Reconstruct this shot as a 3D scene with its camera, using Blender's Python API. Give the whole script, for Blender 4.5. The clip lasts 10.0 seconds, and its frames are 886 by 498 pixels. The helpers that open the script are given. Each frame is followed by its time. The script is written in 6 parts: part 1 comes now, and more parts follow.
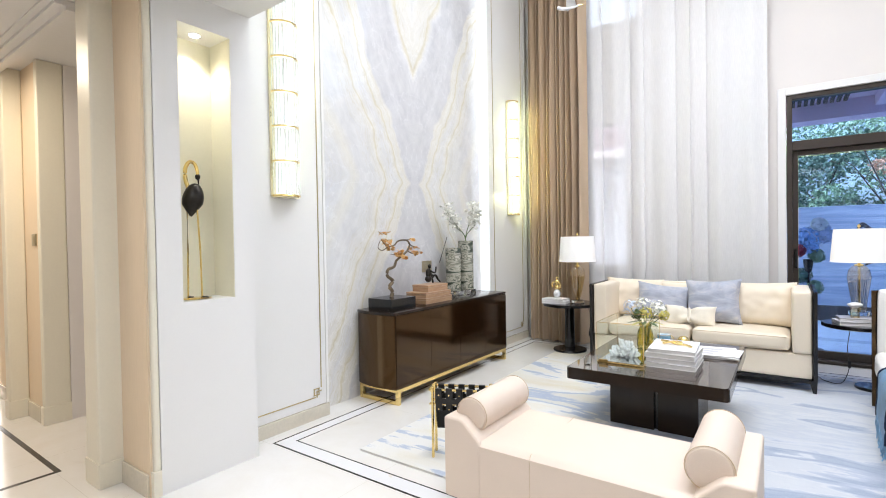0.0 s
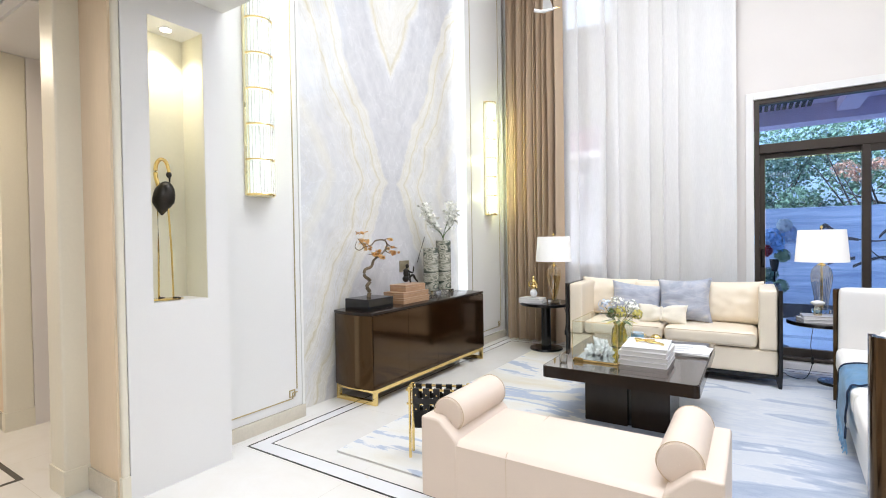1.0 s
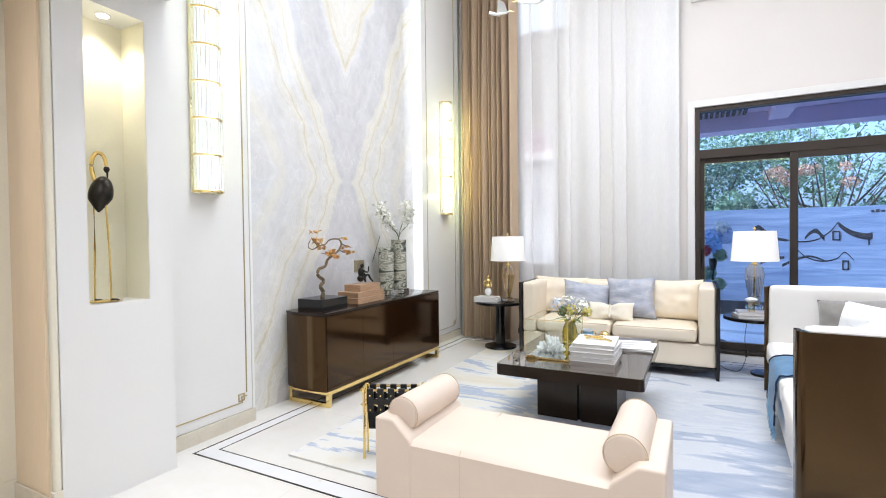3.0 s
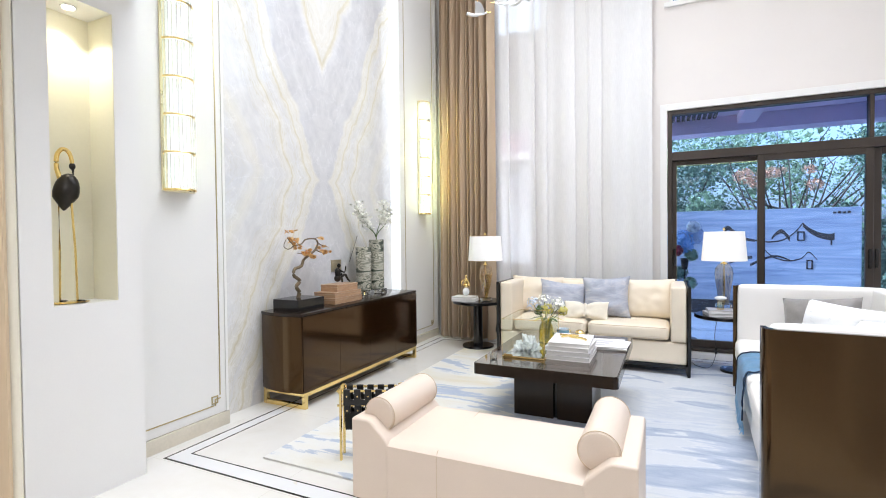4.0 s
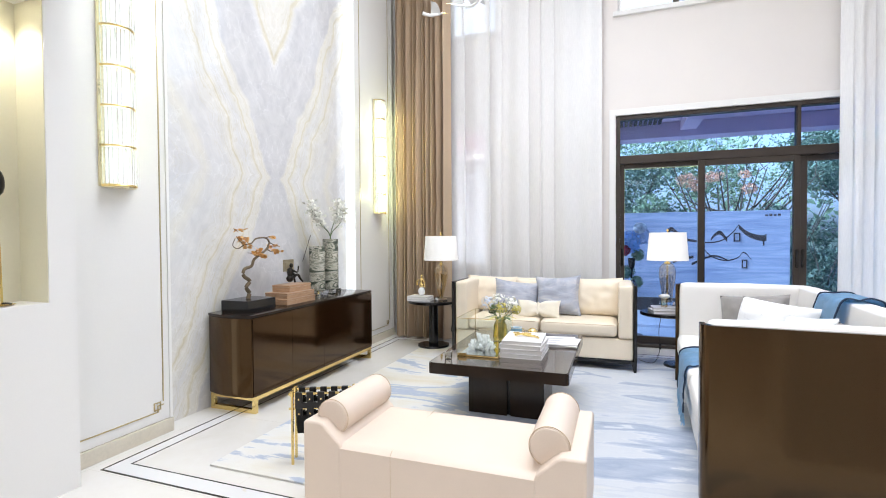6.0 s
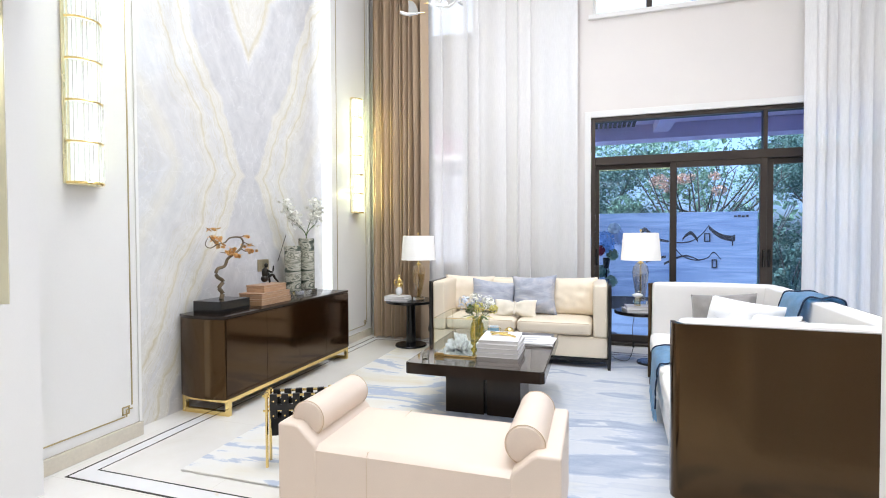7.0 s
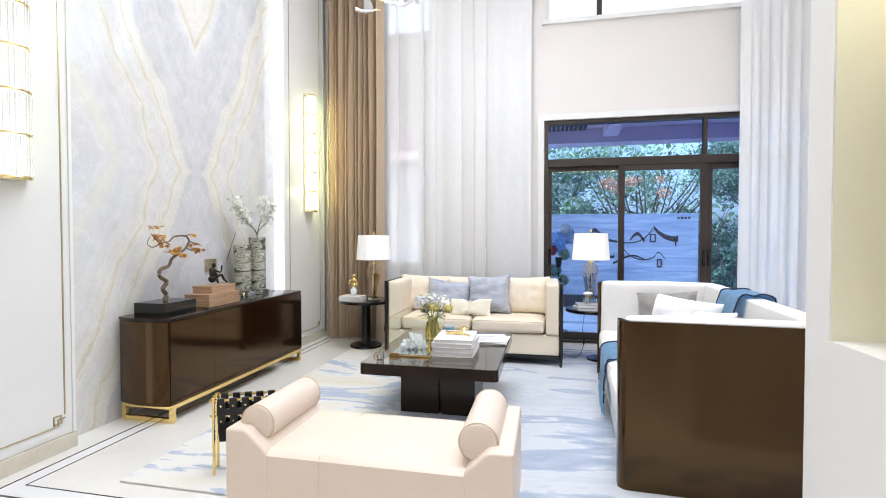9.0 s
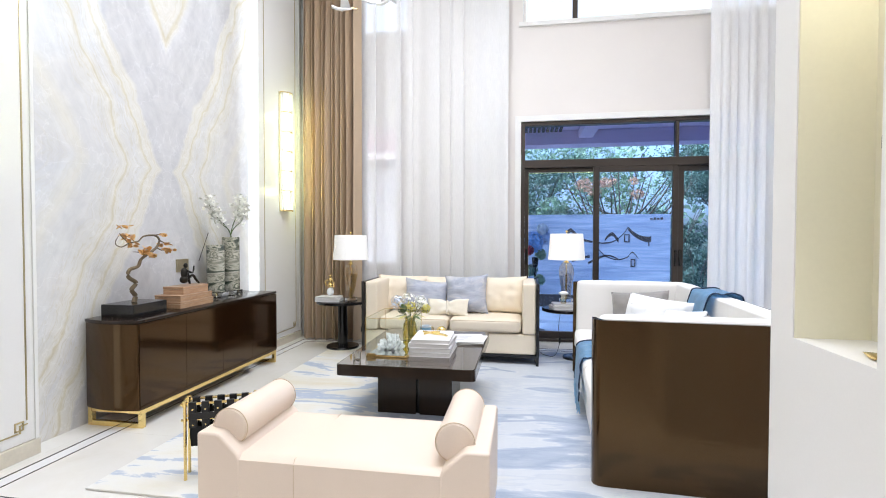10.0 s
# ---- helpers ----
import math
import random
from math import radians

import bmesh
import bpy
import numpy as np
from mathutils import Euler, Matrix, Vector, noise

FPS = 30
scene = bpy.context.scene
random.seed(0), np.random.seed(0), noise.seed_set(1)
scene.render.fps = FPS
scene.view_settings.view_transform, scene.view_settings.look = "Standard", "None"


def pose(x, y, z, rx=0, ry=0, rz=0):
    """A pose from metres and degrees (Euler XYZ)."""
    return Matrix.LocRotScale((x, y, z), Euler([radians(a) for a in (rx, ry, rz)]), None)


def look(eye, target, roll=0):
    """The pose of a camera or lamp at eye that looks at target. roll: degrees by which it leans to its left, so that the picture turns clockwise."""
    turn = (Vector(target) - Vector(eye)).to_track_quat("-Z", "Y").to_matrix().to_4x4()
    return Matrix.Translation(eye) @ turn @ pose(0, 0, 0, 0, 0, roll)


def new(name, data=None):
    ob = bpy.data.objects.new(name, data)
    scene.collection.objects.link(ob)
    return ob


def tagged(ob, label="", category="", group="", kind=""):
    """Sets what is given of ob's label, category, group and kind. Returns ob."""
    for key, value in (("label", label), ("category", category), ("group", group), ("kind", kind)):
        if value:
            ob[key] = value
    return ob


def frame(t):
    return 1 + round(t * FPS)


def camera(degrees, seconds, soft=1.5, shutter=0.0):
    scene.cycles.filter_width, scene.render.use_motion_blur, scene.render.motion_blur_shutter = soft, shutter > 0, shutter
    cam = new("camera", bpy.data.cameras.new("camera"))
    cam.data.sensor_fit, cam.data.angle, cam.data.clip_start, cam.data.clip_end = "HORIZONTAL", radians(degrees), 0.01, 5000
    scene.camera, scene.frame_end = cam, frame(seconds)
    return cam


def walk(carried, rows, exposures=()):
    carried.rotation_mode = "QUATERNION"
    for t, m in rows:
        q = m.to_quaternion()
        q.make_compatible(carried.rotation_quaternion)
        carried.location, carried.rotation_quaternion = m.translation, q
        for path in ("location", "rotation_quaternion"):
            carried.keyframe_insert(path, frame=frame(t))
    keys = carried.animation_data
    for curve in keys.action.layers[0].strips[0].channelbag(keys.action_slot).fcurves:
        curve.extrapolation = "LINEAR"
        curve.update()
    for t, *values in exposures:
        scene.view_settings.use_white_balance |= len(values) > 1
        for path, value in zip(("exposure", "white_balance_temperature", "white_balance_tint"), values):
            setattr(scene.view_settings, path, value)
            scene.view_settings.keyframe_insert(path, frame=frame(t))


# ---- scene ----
cam = camera(85.26, 10.0, soft=1.0)
ANGLES = [
    (0.0, 35.53, -0.85, 0.94),
    (0.5, 34.22, -0.88, 0.90),
    (1.0, 32.92, -0.92, 0.85),
    (1.5, 31.63, -0.96, 0.80),
    (2.0, 30.32, -0.99, 0.75),
    (2.5, 29.03, -1.03, 0.70),
    (4.0, 25.14, -1.13, 0.57),
    (4.5, 23.85, -1.15, 0.52),
    (5.0, 22.56, -1.18, 0.47),
    (5.5, 21.27, -1.20, 0.41),
    (7.0, 17.33, -1.27, 0.23),
    (7.5, 16.04, -1.29, 0.17),
    (8.0, 14.75, -1.31, 0.11),
    (8.5, 13.45, -1.32, 0.05),
    (9.0, 12.16, -1.34, 0.00),
    (9.5, 10.86, -1.35, -0.04),
    (10.0, 9.53, -1.34, -0.09),
]
walk(cam, [(t, pose(0.00402 * t, 0.00121 * t, 1.25 + 0.00058 * t, 90 + pitch, roll, yaw)) for t, yaw, pitch, roll in ANGLES])
scene.view_settings.exposure = 1.96

# ---- world and light ----
world = bpy.data.worlds.new("world")
scene.world = world
world.use_nodes = True
wt = world.node_tree
sky = wt.nodes.new("ShaderNodeTexSky")
sky.sky_type = "NISHITA"
sky.sun_disc = False
sky.dust_density = 4.0
sky.sun_elevation = radians(33)
sky.sun_rotation = radians(253)
wt.nodes["Background"].inputs["Strength"].default_value = 0.15
haze = wt.nodes.new("ShaderNodeHueSaturation")
haze.inputs["Saturation"].default_value = 0.45
wt.links.new(sky.outputs["Color"], haze.inputs["Color"])
wt.links.new(haze.outputs["Color"], wt.nodes["Background"].inputs["Color"])

sun = new("sun", bpy.data.lights.new("sun", "SUN"))
sun.data.energy, sun.data.angle, sun.data.color = 1.5, radians(12), (1.0, 0.95, 0.9)
sun.matrix_world = look((0, 0, 0), (0.80, 0.25, -0.55))


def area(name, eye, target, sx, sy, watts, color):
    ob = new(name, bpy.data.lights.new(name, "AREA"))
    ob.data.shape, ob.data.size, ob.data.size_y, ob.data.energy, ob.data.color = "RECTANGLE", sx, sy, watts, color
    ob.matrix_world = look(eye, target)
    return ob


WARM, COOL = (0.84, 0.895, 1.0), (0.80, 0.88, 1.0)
# unseen fill lamps added under the ceilings of the tall room and low hall
area("ceiling_fill_light", (0.3, 2.95, 5.65), (0.3, 2.95, 0), 3.8, 2.1, 37, WARM).data.spread = radians(125)
area("hall_fill_light", (-0.6, -0.3, 2.54), (-0.6, -0.3, 0), 2.6, 1.4, 13.4, WARM)
area("hall_west_fill", (-4.0, 0.3, 2.52), (-4.0, 0.3, 0), 0.9, 0.9, 7.5, (1.0, 0.86, 0.68))
# daylight in the upper window's opening
area("upper_window_light", (1.44, 6.08, 4.6), (1.44, 3.0, 4.0), 2.76, 1.42, 3.2, COOL)
# lamp added in the door opening, hidden by the sheer, to whiten its cloth
area("door_sheer_backlight", (2.46, 6.085, 1.36), (2.46, 3.0, 1.36), 0.66, 2.4, 1.5, COOL)
chandelier_light = new("chandelier_light", bpy.data.lights.new("chandelier_light", "POINT"))
chandelier_light.data.energy, chandelier_light.data.shadow_soft_size, chandelier_light.data.color = 18, 0.45, WARM
chandelier_light.location = (-0.75, 3.72, 3.55)

# ---- materials ----
def ramp_of(nt, fac, stops):
    n = nt.nodes.new("ShaderNodeValToRGB")
    el = n.color_ramp.elements
    while len(el) < len(stops):
        el.new(0.5)
    for e, (p, c) in zip(el, stops):
        e.position, e.color = p, (*c, 1)
    nt.links.new(fac, n.inputs["Fac"])
    return n.outputs["Color"]


def noise_of(nt, vec, scale, detail=4.0, rough=0.55, distort=0.0):
    n = nt.nodes.new("ShaderNodeTexNoise")
    n.inputs["Scale"].default_value, n.inputs["Detail"].default_value = scale, detail
    n.inputs["Roughness"].default_value, n.inputs["Distortion"].default_value = rough, distort
    nt.links.new(vec, n.inputs["Vector"])
    return n.outputs["Fac"]


def math_of(nt, op, a, b=None, c=None):
    n = nt.nodes.new("ShaderNodeMath")
    n.operation = op
    for i, v in enumerate((a, b, c)):
        if v is None:
            continue
        if isinstance(v, (int, float)):
            n.inputs[i].default_value = v
        else:
            nt.links.new(v, n.inputs[i])
    return n.outputs[0]


def stretch_of(nt, vec, sx, sy, sz, rz=0.0):
    n = nt.nodes.new("ShaderNodeMapping")
    n.inputs["Scale"].default_value = (sx, sy, sz)
    n.inputs["Rotation"].default_value = (0, 0, radians(rz))
    nt.links.new(vec, n.inputs["Vector"])
    return n.outputs["Vector"]


def blank(name):
    m = bpy.data.materials.new(name)
    m.use_nodes = True
    nt = m.node_tree
    return m, nt, nt.nodes["Principled BSDF"], nt.nodes.new("ShaderNodeTexCoord").outputs["Object"]


def bump_of(nt, p, height, strength, dist=0.01):
    b = nt.nodes.new("ShaderNodeBump")
    b.inputs["Strength"].default_value, b.inputs["Distance"].default_value = strength, dist
    nt.links.new(height, b.inputs["Height"])
    nt.links.new(b.outputs["Normal"], p.inputs["Normal"])


def mat(name, color, rough=0.5, metal=0.0, vary=0.06, scale=3.0, grain=60.0, bump=0.1, coat=0.0, trans=0.0, ior=1.45,
        stretch=(1, 1, 1), emit=0.0, sheen=0.0, emit_color=None):
    m, nt, p, obj = blank(name)
    vec = stretch_of(nt, obj, *stretch)
    big, fine = noise_of(nt, vec, scale), noise_of(nt, vec, grain, 2.0)
    both = math_of(nt, "ADD", math_of(nt, "MULTIPLY", big, 0.65), math_of(nt, "MULTIPLY", fine, 0.35))
    lo = [max(0.0, c * (1 - vary)) for c in color]
    hi = [min(1.0, c * (1 + vary)) for c in color]
    nt.links.new(ramp_of(nt, both, [(0.3, lo), (0.7, hi)]), p.inputs["Base Color"])
    rn = nt.nodes.new("ShaderNodeMapRange")
    nt.links.new(big, rn.inputs["Value"])
    rn.inputs["To Min"].default_value, rn.inputs["To Max"].default_value = rough * 0.85, min(1, rough * 1.15)
    nt.links.new(rn.outputs["Result"], p.inputs["Roughness"])
    p.inputs["Metallic"].default_value = metal
    p.inputs["Coat Weight"].default_value, p.inputs["Coat Roughness"].default_value = coat, 0.06
    p.inputs["Transmission Weight"].default_value, p.inputs["IOR"].default_value = trans, ior
    p.inputs["Sheen Weight"].default_value = sheen
    if emit:
        p.inputs["Emission Color"].default_value = (*(emit_color or color), 1)
        p.inputs["Emission Strength"].default_value = emit
    if bump:
        bump_of(nt, p, fine, bump, 0.002)
    return m


def make_marble():
    m, nt, p, obj = blank("bookmatched_marble")
    sep = nt.nodes.new("ShaderNodeSeparateXYZ")
    nt.links.new(obj, sep.inputs[0])
    u = math_of(nt, "ABSOLUTE", math_of(nt, "SUBTRACT", sep.outputs["Y"], 3.56))
    v = math_of(nt, "ABSOLUTE", math_of(nt, "SUBTRACT", sep.outputs["Z"], 1.80))
    fold = nt.nodes.new("ShaderNodeCombineXYZ")
    nt.links.new(u, fold.inputs[0])
    nt.links.new(v, fold.inputs[1])
    vec = fold.outputs[0]
    warp = math_of(nt, "MULTIPLY", math_of(nt, "SUBTRACT", noise_of(nt, vec, 1.7, 4.0, 0.55, 0.3), 0.5), 0.34)
    fine_warp = math_of(nt, "MULTIPLY", math_of(nt, "SUBTRACT", noise_of(nt, vec, 5.0, 3.0), 0.5), 0.03)
    s = math_of(nt, "SUBTRACT", u, math_of(nt, "MULTIPLY", v, 0.50))
    s = math_of(nt, "ADD", math_of(nt, "ADD", s, warp), fine_warp)
    t = nt.nodes.new("ShaderNodeMapRange")
    t.inputs["From Min"].default_value, t.inputs["From Max"].default_value = -1.3, 1.1
    nt.links.new(s, t.inputs["Value"])
    grey, pale, cream, gold = (0.61, 0.60, 0.60), (0.685, 0.675, 0.665), (0.735, 0.71, 0.65), (0.655, 0.60, 0.45)
    base = ramp_of(nt, t.outputs[0], [
        (0.00, grey), (0.16, pale), (0.24, cream), (0.312, cream), (0.322, gold), (0.334, cream), (0.35, pale), (0.365, grey), (0.555, grey), (0.568, cream),
        (0.60, cream), (0.606, gold), (0.614, cream), (0.65, pale), (0.69, cream), (0.695, gold), (0.703, cream), (0.77, pale), (0.83, pale), (0.87, cream), (0.92, pale), (1.0, grey)])
    streak_vec = nt.nodes.new("ShaderNodeCombineXYZ")
    nt.links.new(math_of(nt, "MULTIPLY", s, 13.0), streak_vec.inputs[0])
    nt.links.new(math_of(nt, "MULTIPLY", v, 1.2), streak_vec.inputs[1])
    streak = noise_of(nt, streak_vec.outputs[0], 1.6, 2.5, 0.55)
    cloud = noise_of(nt, vec, 5.0, 10.0, 0.72, 0.6)
    crack = nt.nodes.new("ShaderNodeTexVoronoi")
    crack.feature = "DISTANCE_TO_EDGE"
    crack.inputs["Scale"].default_value = 2.6
    dis = nt.nodes.new("ShaderNodeVectorMath")
    dis.operation = "ADD"
    nt.links.new(vec, dis.inputs[0])
    nn = nt.nodes.new("ShaderNodeTexNoise")
    nn.inputs["Scale"].default_value, nn.inputs["Detail"].default_value = 3.0, 6.0
    nt.links.new(vec, nn.inputs["Vector"])
    nt.links.new(nn.outputs["Color"], dis.inputs[1])
    nt.links.new(dis.outputs[0], crack.inputs["Vector"])
    vein = ramp_of(nt, crack.outputs["Distance"], [(0.0, (0.92, 0.92, 0.93)), (0.02, (0.5, 0.5, 0.5)), (0.1, (0.5, 0.5, 0.5))])
    mix1 = nt.nodes.new("ShaderNodeMix")
    mix1.data_type, mix1.blend_type = "RGBA", "SOFT_LIGHT"
    mix1.inputs[0].default_value = 0.24
    nt.links.new(base, mix1.inputs[6])
    nt.links.new(ramp_of(nt, streak, [(0.3, (0.28, 0.28, 0.30)), (0.7, (0.78, 0.77, 0.74))]), mix1.inputs[7])
    mix2 = nt.nodes.new("ShaderNodeMix")
    mix2.data_type, mix2.blend_type = "RGBA", "SOFT_LIGHT"
    mix2.inputs[0].default_value = 0.62
    nt.links.new(mix1.outputs[2], mix2.inputs[6])
    nt.links.new(ramp_of(nt, cloud, [(0.32, (0.32, 0.33, 0.36)), (0.68, (0.74, 0.73, 0.72))]), mix2.inputs[7])
    mix3 = nt.nodes.new("ShaderNodeMix")
    mix3.data_type, mix3.blend_type = "RGBA", "SOFT_LIGHT"
    mix3.inputs[0].default_value = 0.35
    nt.links.new(mix2.outputs[2], mix3.inputs[6])
    nt.links.new(vein, mix3.inputs[7])
    zone = ramp_of(nt, t.outputs[0], [(0.20, (0, 0, 0)), (0.26, (0.7, 0.7, 0.7)), (0.33, (1, 1, 1)), (0.35, (0, 0, 0)), (0.55, (0, 0, 0)), (0.57, (1, 1, 1)), (0.74, (0.9, 0.9, 0.9)), (0.80, (0.1, 0.1, 0.1)), (0.9, (0.4, 0.4, 0.4))])
    lines = ramp_of(nt, streak, [(0.455, (0, 0, 0)), (0.47, (0.8, 0.8, 0.8)), (0.48, (0, 0, 0)), (0.56, (0, 0, 0)), (0.575, (0.8, 0.8, 0.8)), (0.59, (0, 0, 0))])
    band = math_of(nt, "FRACT", math_of(nt, "ADD", math_of(nt, "MULTIPLY", s, 10.5), math_of(nt, "MULTIPLY", noise_of(nt, vec, 2.6, 4.0), 1.6)))
    hair = ramp_of(nt, band, [(0.0, (0, 0, 0)), (0.42, (0, 0, 0)), (0.50, (0.62, 0.62, 0.62)), (0.54, (0, 0, 0)), (0.72, (0, 0, 0)), (0.77, (0.34, 0.34, 0.34)), (0.80, (0, 0, 0))])
    lines = math_of(nt, "MAXIMUM", lines, math_of(nt, "MULTIPLY", hair, math_of(nt, "ADD", math_of(nt, "MULTIPLY", cloud, 1.3), 0.2)))
    mix4 = nt.nodes.new("ShaderNodeMix")
    mix4.data_type = "RGBA"
    nt.links.new(math_of(nt, "MULTIPLY", math_of(nt, "MULTIPLY", zone, lines), 0.62), mix4.inputs[0])
    nt.links.new(mix3.outputs[2], mix4.inputs[6])
    mix4.inputs[7].default_value = (0.58, 0.51, 0.34, 1)
    nt.links.new(mix4.outputs[2], p.inputs["Base Color"])
    p.inputs["Roughness"].default_value = 0.05
    return m


def make_rug():
    m, nt, p, obj = blank("abstract_rug")
    low = noise_of(nt, stretch_of(nt, obj, 0.72, 1.45, 1, 10), 1.3, 3.0, 0.5, 1.1)
    brush = noise_of(nt, stretch_of(nt, obj, 1.0, 9.0, 1, 8), 2.2, 5.0, 0.65, 0.3)
    wash = noise_of(nt, stretch_of(nt, obj, 1.0, 2.5, 1, 8), 3.0, 6.0, 0.7, 0.5)
    sep = nt.nodes.new("ShaderNodeSeparateXYZ")
    nt.links.new(obj, sep.inputs[0])
    f = math_of(nt, "ADD", math_of(nt, "ADD", math_of(nt, "MULTIPLY", low, 0.80), math_of(nt, "MULTIPLY", brush, 0.11)), math_of(nt, "MULTIPLY", wash, 0.15))
    blue = ramp_of(nt, f, [(0.38, (0.391, 0.435, 0.524)), (0.405, (0.547, 0.573, 0.621)), (0.42, (0.597, 0.608, 0.626)), (0.465, (0.520, 0.546, 0.586)), (0.475, (0.495, 0.524, 0.583)), (0.49, (0.572, 0.590, 0.616)),
                           (0.535, (0.546, 0.568, 0.601)), (0.55, (0.614, 0.622, 0.636)), (0.56, (0.461, 0.502, 0.576)), (0.60, (0.312, 0.364, 0.467)), (0.65, (0.426, 0.470, 0.544)), (0.66, (0.616, 0.631, 0.653)), (0.74, (0.408, 0.453, 0.534))])
    sand = ramp_of(nt, f, [(0.38, (0.665, 0.580, 0.399)), (0.45, (0.703, 0.655, 0.551)), (0.50, (0.731, 0.703, 0.636)), (0.55, (0.731, 0.717, 0.684)), (0.56, (0.437, 0.484, 0.570)), (0.61, (0.380, 0.437, 0.541)), (0.625, (0.665, 0.646, 0.589)), (0.70, (0.684, 0.627, 0.513))])
    k = nt.nodes.new("ShaderNodeMapRange")
    k.inputs["From Min"].default_value, k.inputs["From Max"].default_value = -1.1, -0.5
    edge = math_of(nt, "ADD", sep.outputs["X"], math_of(nt, "MULTIPLY", math_of(nt, "SUBTRACT", low, 0.5), 1.6))
    nt.links.new(math_of(nt, "ADD", edge, math_of(nt, "MULTIPLY", math_of(nt, "SUBTRACT", sep.outputs["Y"], 3.6), 0.35)), k.inputs["Value"])
    mx = nt.nodes.new("ShaderNodeMix")
    mx.data_type = "RGBA"
    nt.links.new(k.outputs["Result"], mx.inputs[0])
    nt.links.new(sand, mx.inputs[6])
    nt.links.new(blue, mx.inputs[7])
    nt.links.new(mx.outputs[2], p.inputs["Base Color"])
    p.inputs["Roughness"].default_value = 0.95
    p.inputs["Sheen Weight"].default_value = 0.2
    bump_of(nt, p, noise_of(nt, obj, 260.0, 2.0), 0.5, 0.004)
    return m


def make_sheer():
    m, nt, p, obj = blank("sheer_voile")
    out = nt.nodes["Material Output"]
    weave = noise_of(nt, stretch_of(nt, obj, 220, 220, 14), 1.0, 2.0)
    tr = nt.nodes.new("ShaderNodeBsdfTransparent")
    tl = nt.nodes.new("ShaderNodeBsdfTranslucent")
    df = nt.nodes.new("ShaderNodeBsdfDiffuse")
    for n in (tl, df):
        n.inputs["Color"].default_value = (0.985, 0.975, 0.965, 1)
    a, b = nt.nodes.new("ShaderNodeMixShader"), nt.nodes.new("ShaderNodeMixShader")
    a.inputs[0].default_value = 0.16
    nt.links.new(df.outputs[0], a.inputs[1])
    nt.links.new(tl.outputs[0], a.inputs[2])
    nt.links.new(math_of(nt, "ADD", math_of(nt, "MULTIPLY", weave, 0.14), 0.60), b.inputs[0])
    nt.links.new(tr.outputs[0], b.inputs[1])
    nt.links.new(a.outputs[0], b.inputs[2])
    nt.links.new(b.outputs[0], out.inputs["Surface"])
    return m


def make_pane(name, tint=(0.86, 0.92, 1.0), gloss=0.02):
    m, nt, p, obj = blank(name)
    out = nt.nodes["Material Output"]
    tr, gl = nt.nodes.new("ShaderNodeBsdfTransparent"), nt.nodes.new("ShaderNodeBsdfGlossy")
    tr.inputs["Color"].default_value = (*tint, 1)
    gl.inputs["Roughness"].default_value = 0.01
    mx = nt.nodes.new("ShaderNodeMixShader")
    mx.inputs[0].default_value = gloss
    nt.links.new(tr.outputs[0], mx.inputs[1])
    nt.links.new(gl.outputs[0], mx.inputs[2])
    nt.links.new(mx.outputs[0], out.inputs["Surface"])
    return m


def make_floor():
    m, nt, p, obj = blank("cream_marble_floor")
    cloud = noise_of(nt, obj, 0.9, 8.0, 0.66, 0.8)
    vein = noise_of(nt, obj, 2.4, 9.0, 0.72, 1.6)
    col = ramp_of(nt, math_of(nt, "ADD", math_of(nt, "MULTIPLY", cloud, 0.6), math_of(nt, "MULTIPLY", vein, 0.4)),
                  [(0.3, (0.68, 0.63, 0.55)), (0.42, (0.77, 0.735, 0.675)), (0.6, (0.81, 0.785, 0.745)), (0.75, (0.76, 0.715, 0.64))])
    br = nt.nodes.new("ShaderNodeTexBrick")
    br.offset = 0.0
    for k, val in (("Scale", 1.0), ("Mortar Size", 0.0012), ("Brick Width", 0.9), ("Row Height", 0.9), ("Mortar Smooth", 0.2)):
        br.inputs[k].default_value = val
    br.inputs["Color1"].default_value = br.inputs["Color2"].default_value = (1, 1, 1, 1)
    br.inputs["Mortar"].default_value = (0.82, 0.80, 0.76, 1)
    nt.links.new(obj, br.inputs["Vector"])
    mx = nt.nodes.new("ShaderNodeMix")
    mx.data_type, mx.blend_type = "RGBA", "MULTIPLY"
    mx.inputs[0].default_value = 1.0
    nt.links.new(col, mx.inputs[6])
    nt.links.new(br.outputs["Color"], mx.inputs[7])
    nt.links.new(mx.outputs[2], p.inputs["Base Color"])
    p.inputs["Roughness"].default_value = 0.14
    return m


def make_band():
    m, nt, p, obj = blank("white_marble_band")
    cloud = noise_of(nt, obj, 1.6, 6.0, 0.6, 0.6)
    spot = noise_of(nt, obj, 3.1, 5.0, 0.62, 1.2)
    base = ramp_of(nt, cloud, [(0.3, (0.76, 0.755, 0.75)), (0.7, (0.83, 0.82, 0.81))])
    mx = nt.nodes.new("ShaderNodeMix")
    mx.data_type = "RGBA"
    nt.links.new(ramp_of(nt, spot, [(0.58, (0, 0, 0)), (0.68, (0.9, 0.9, 0.9))]), mx.inputs[0])
    nt.links.new(base, mx.inputs[6])
    mx.inputs[7].default_value = (0.66, 0.55, 0.30, 1)
    nt.links.new(mx.outputs[2], p.inputs["Base Color"])
    p.inputs["Roughness"].default_value = 0.12
    return m


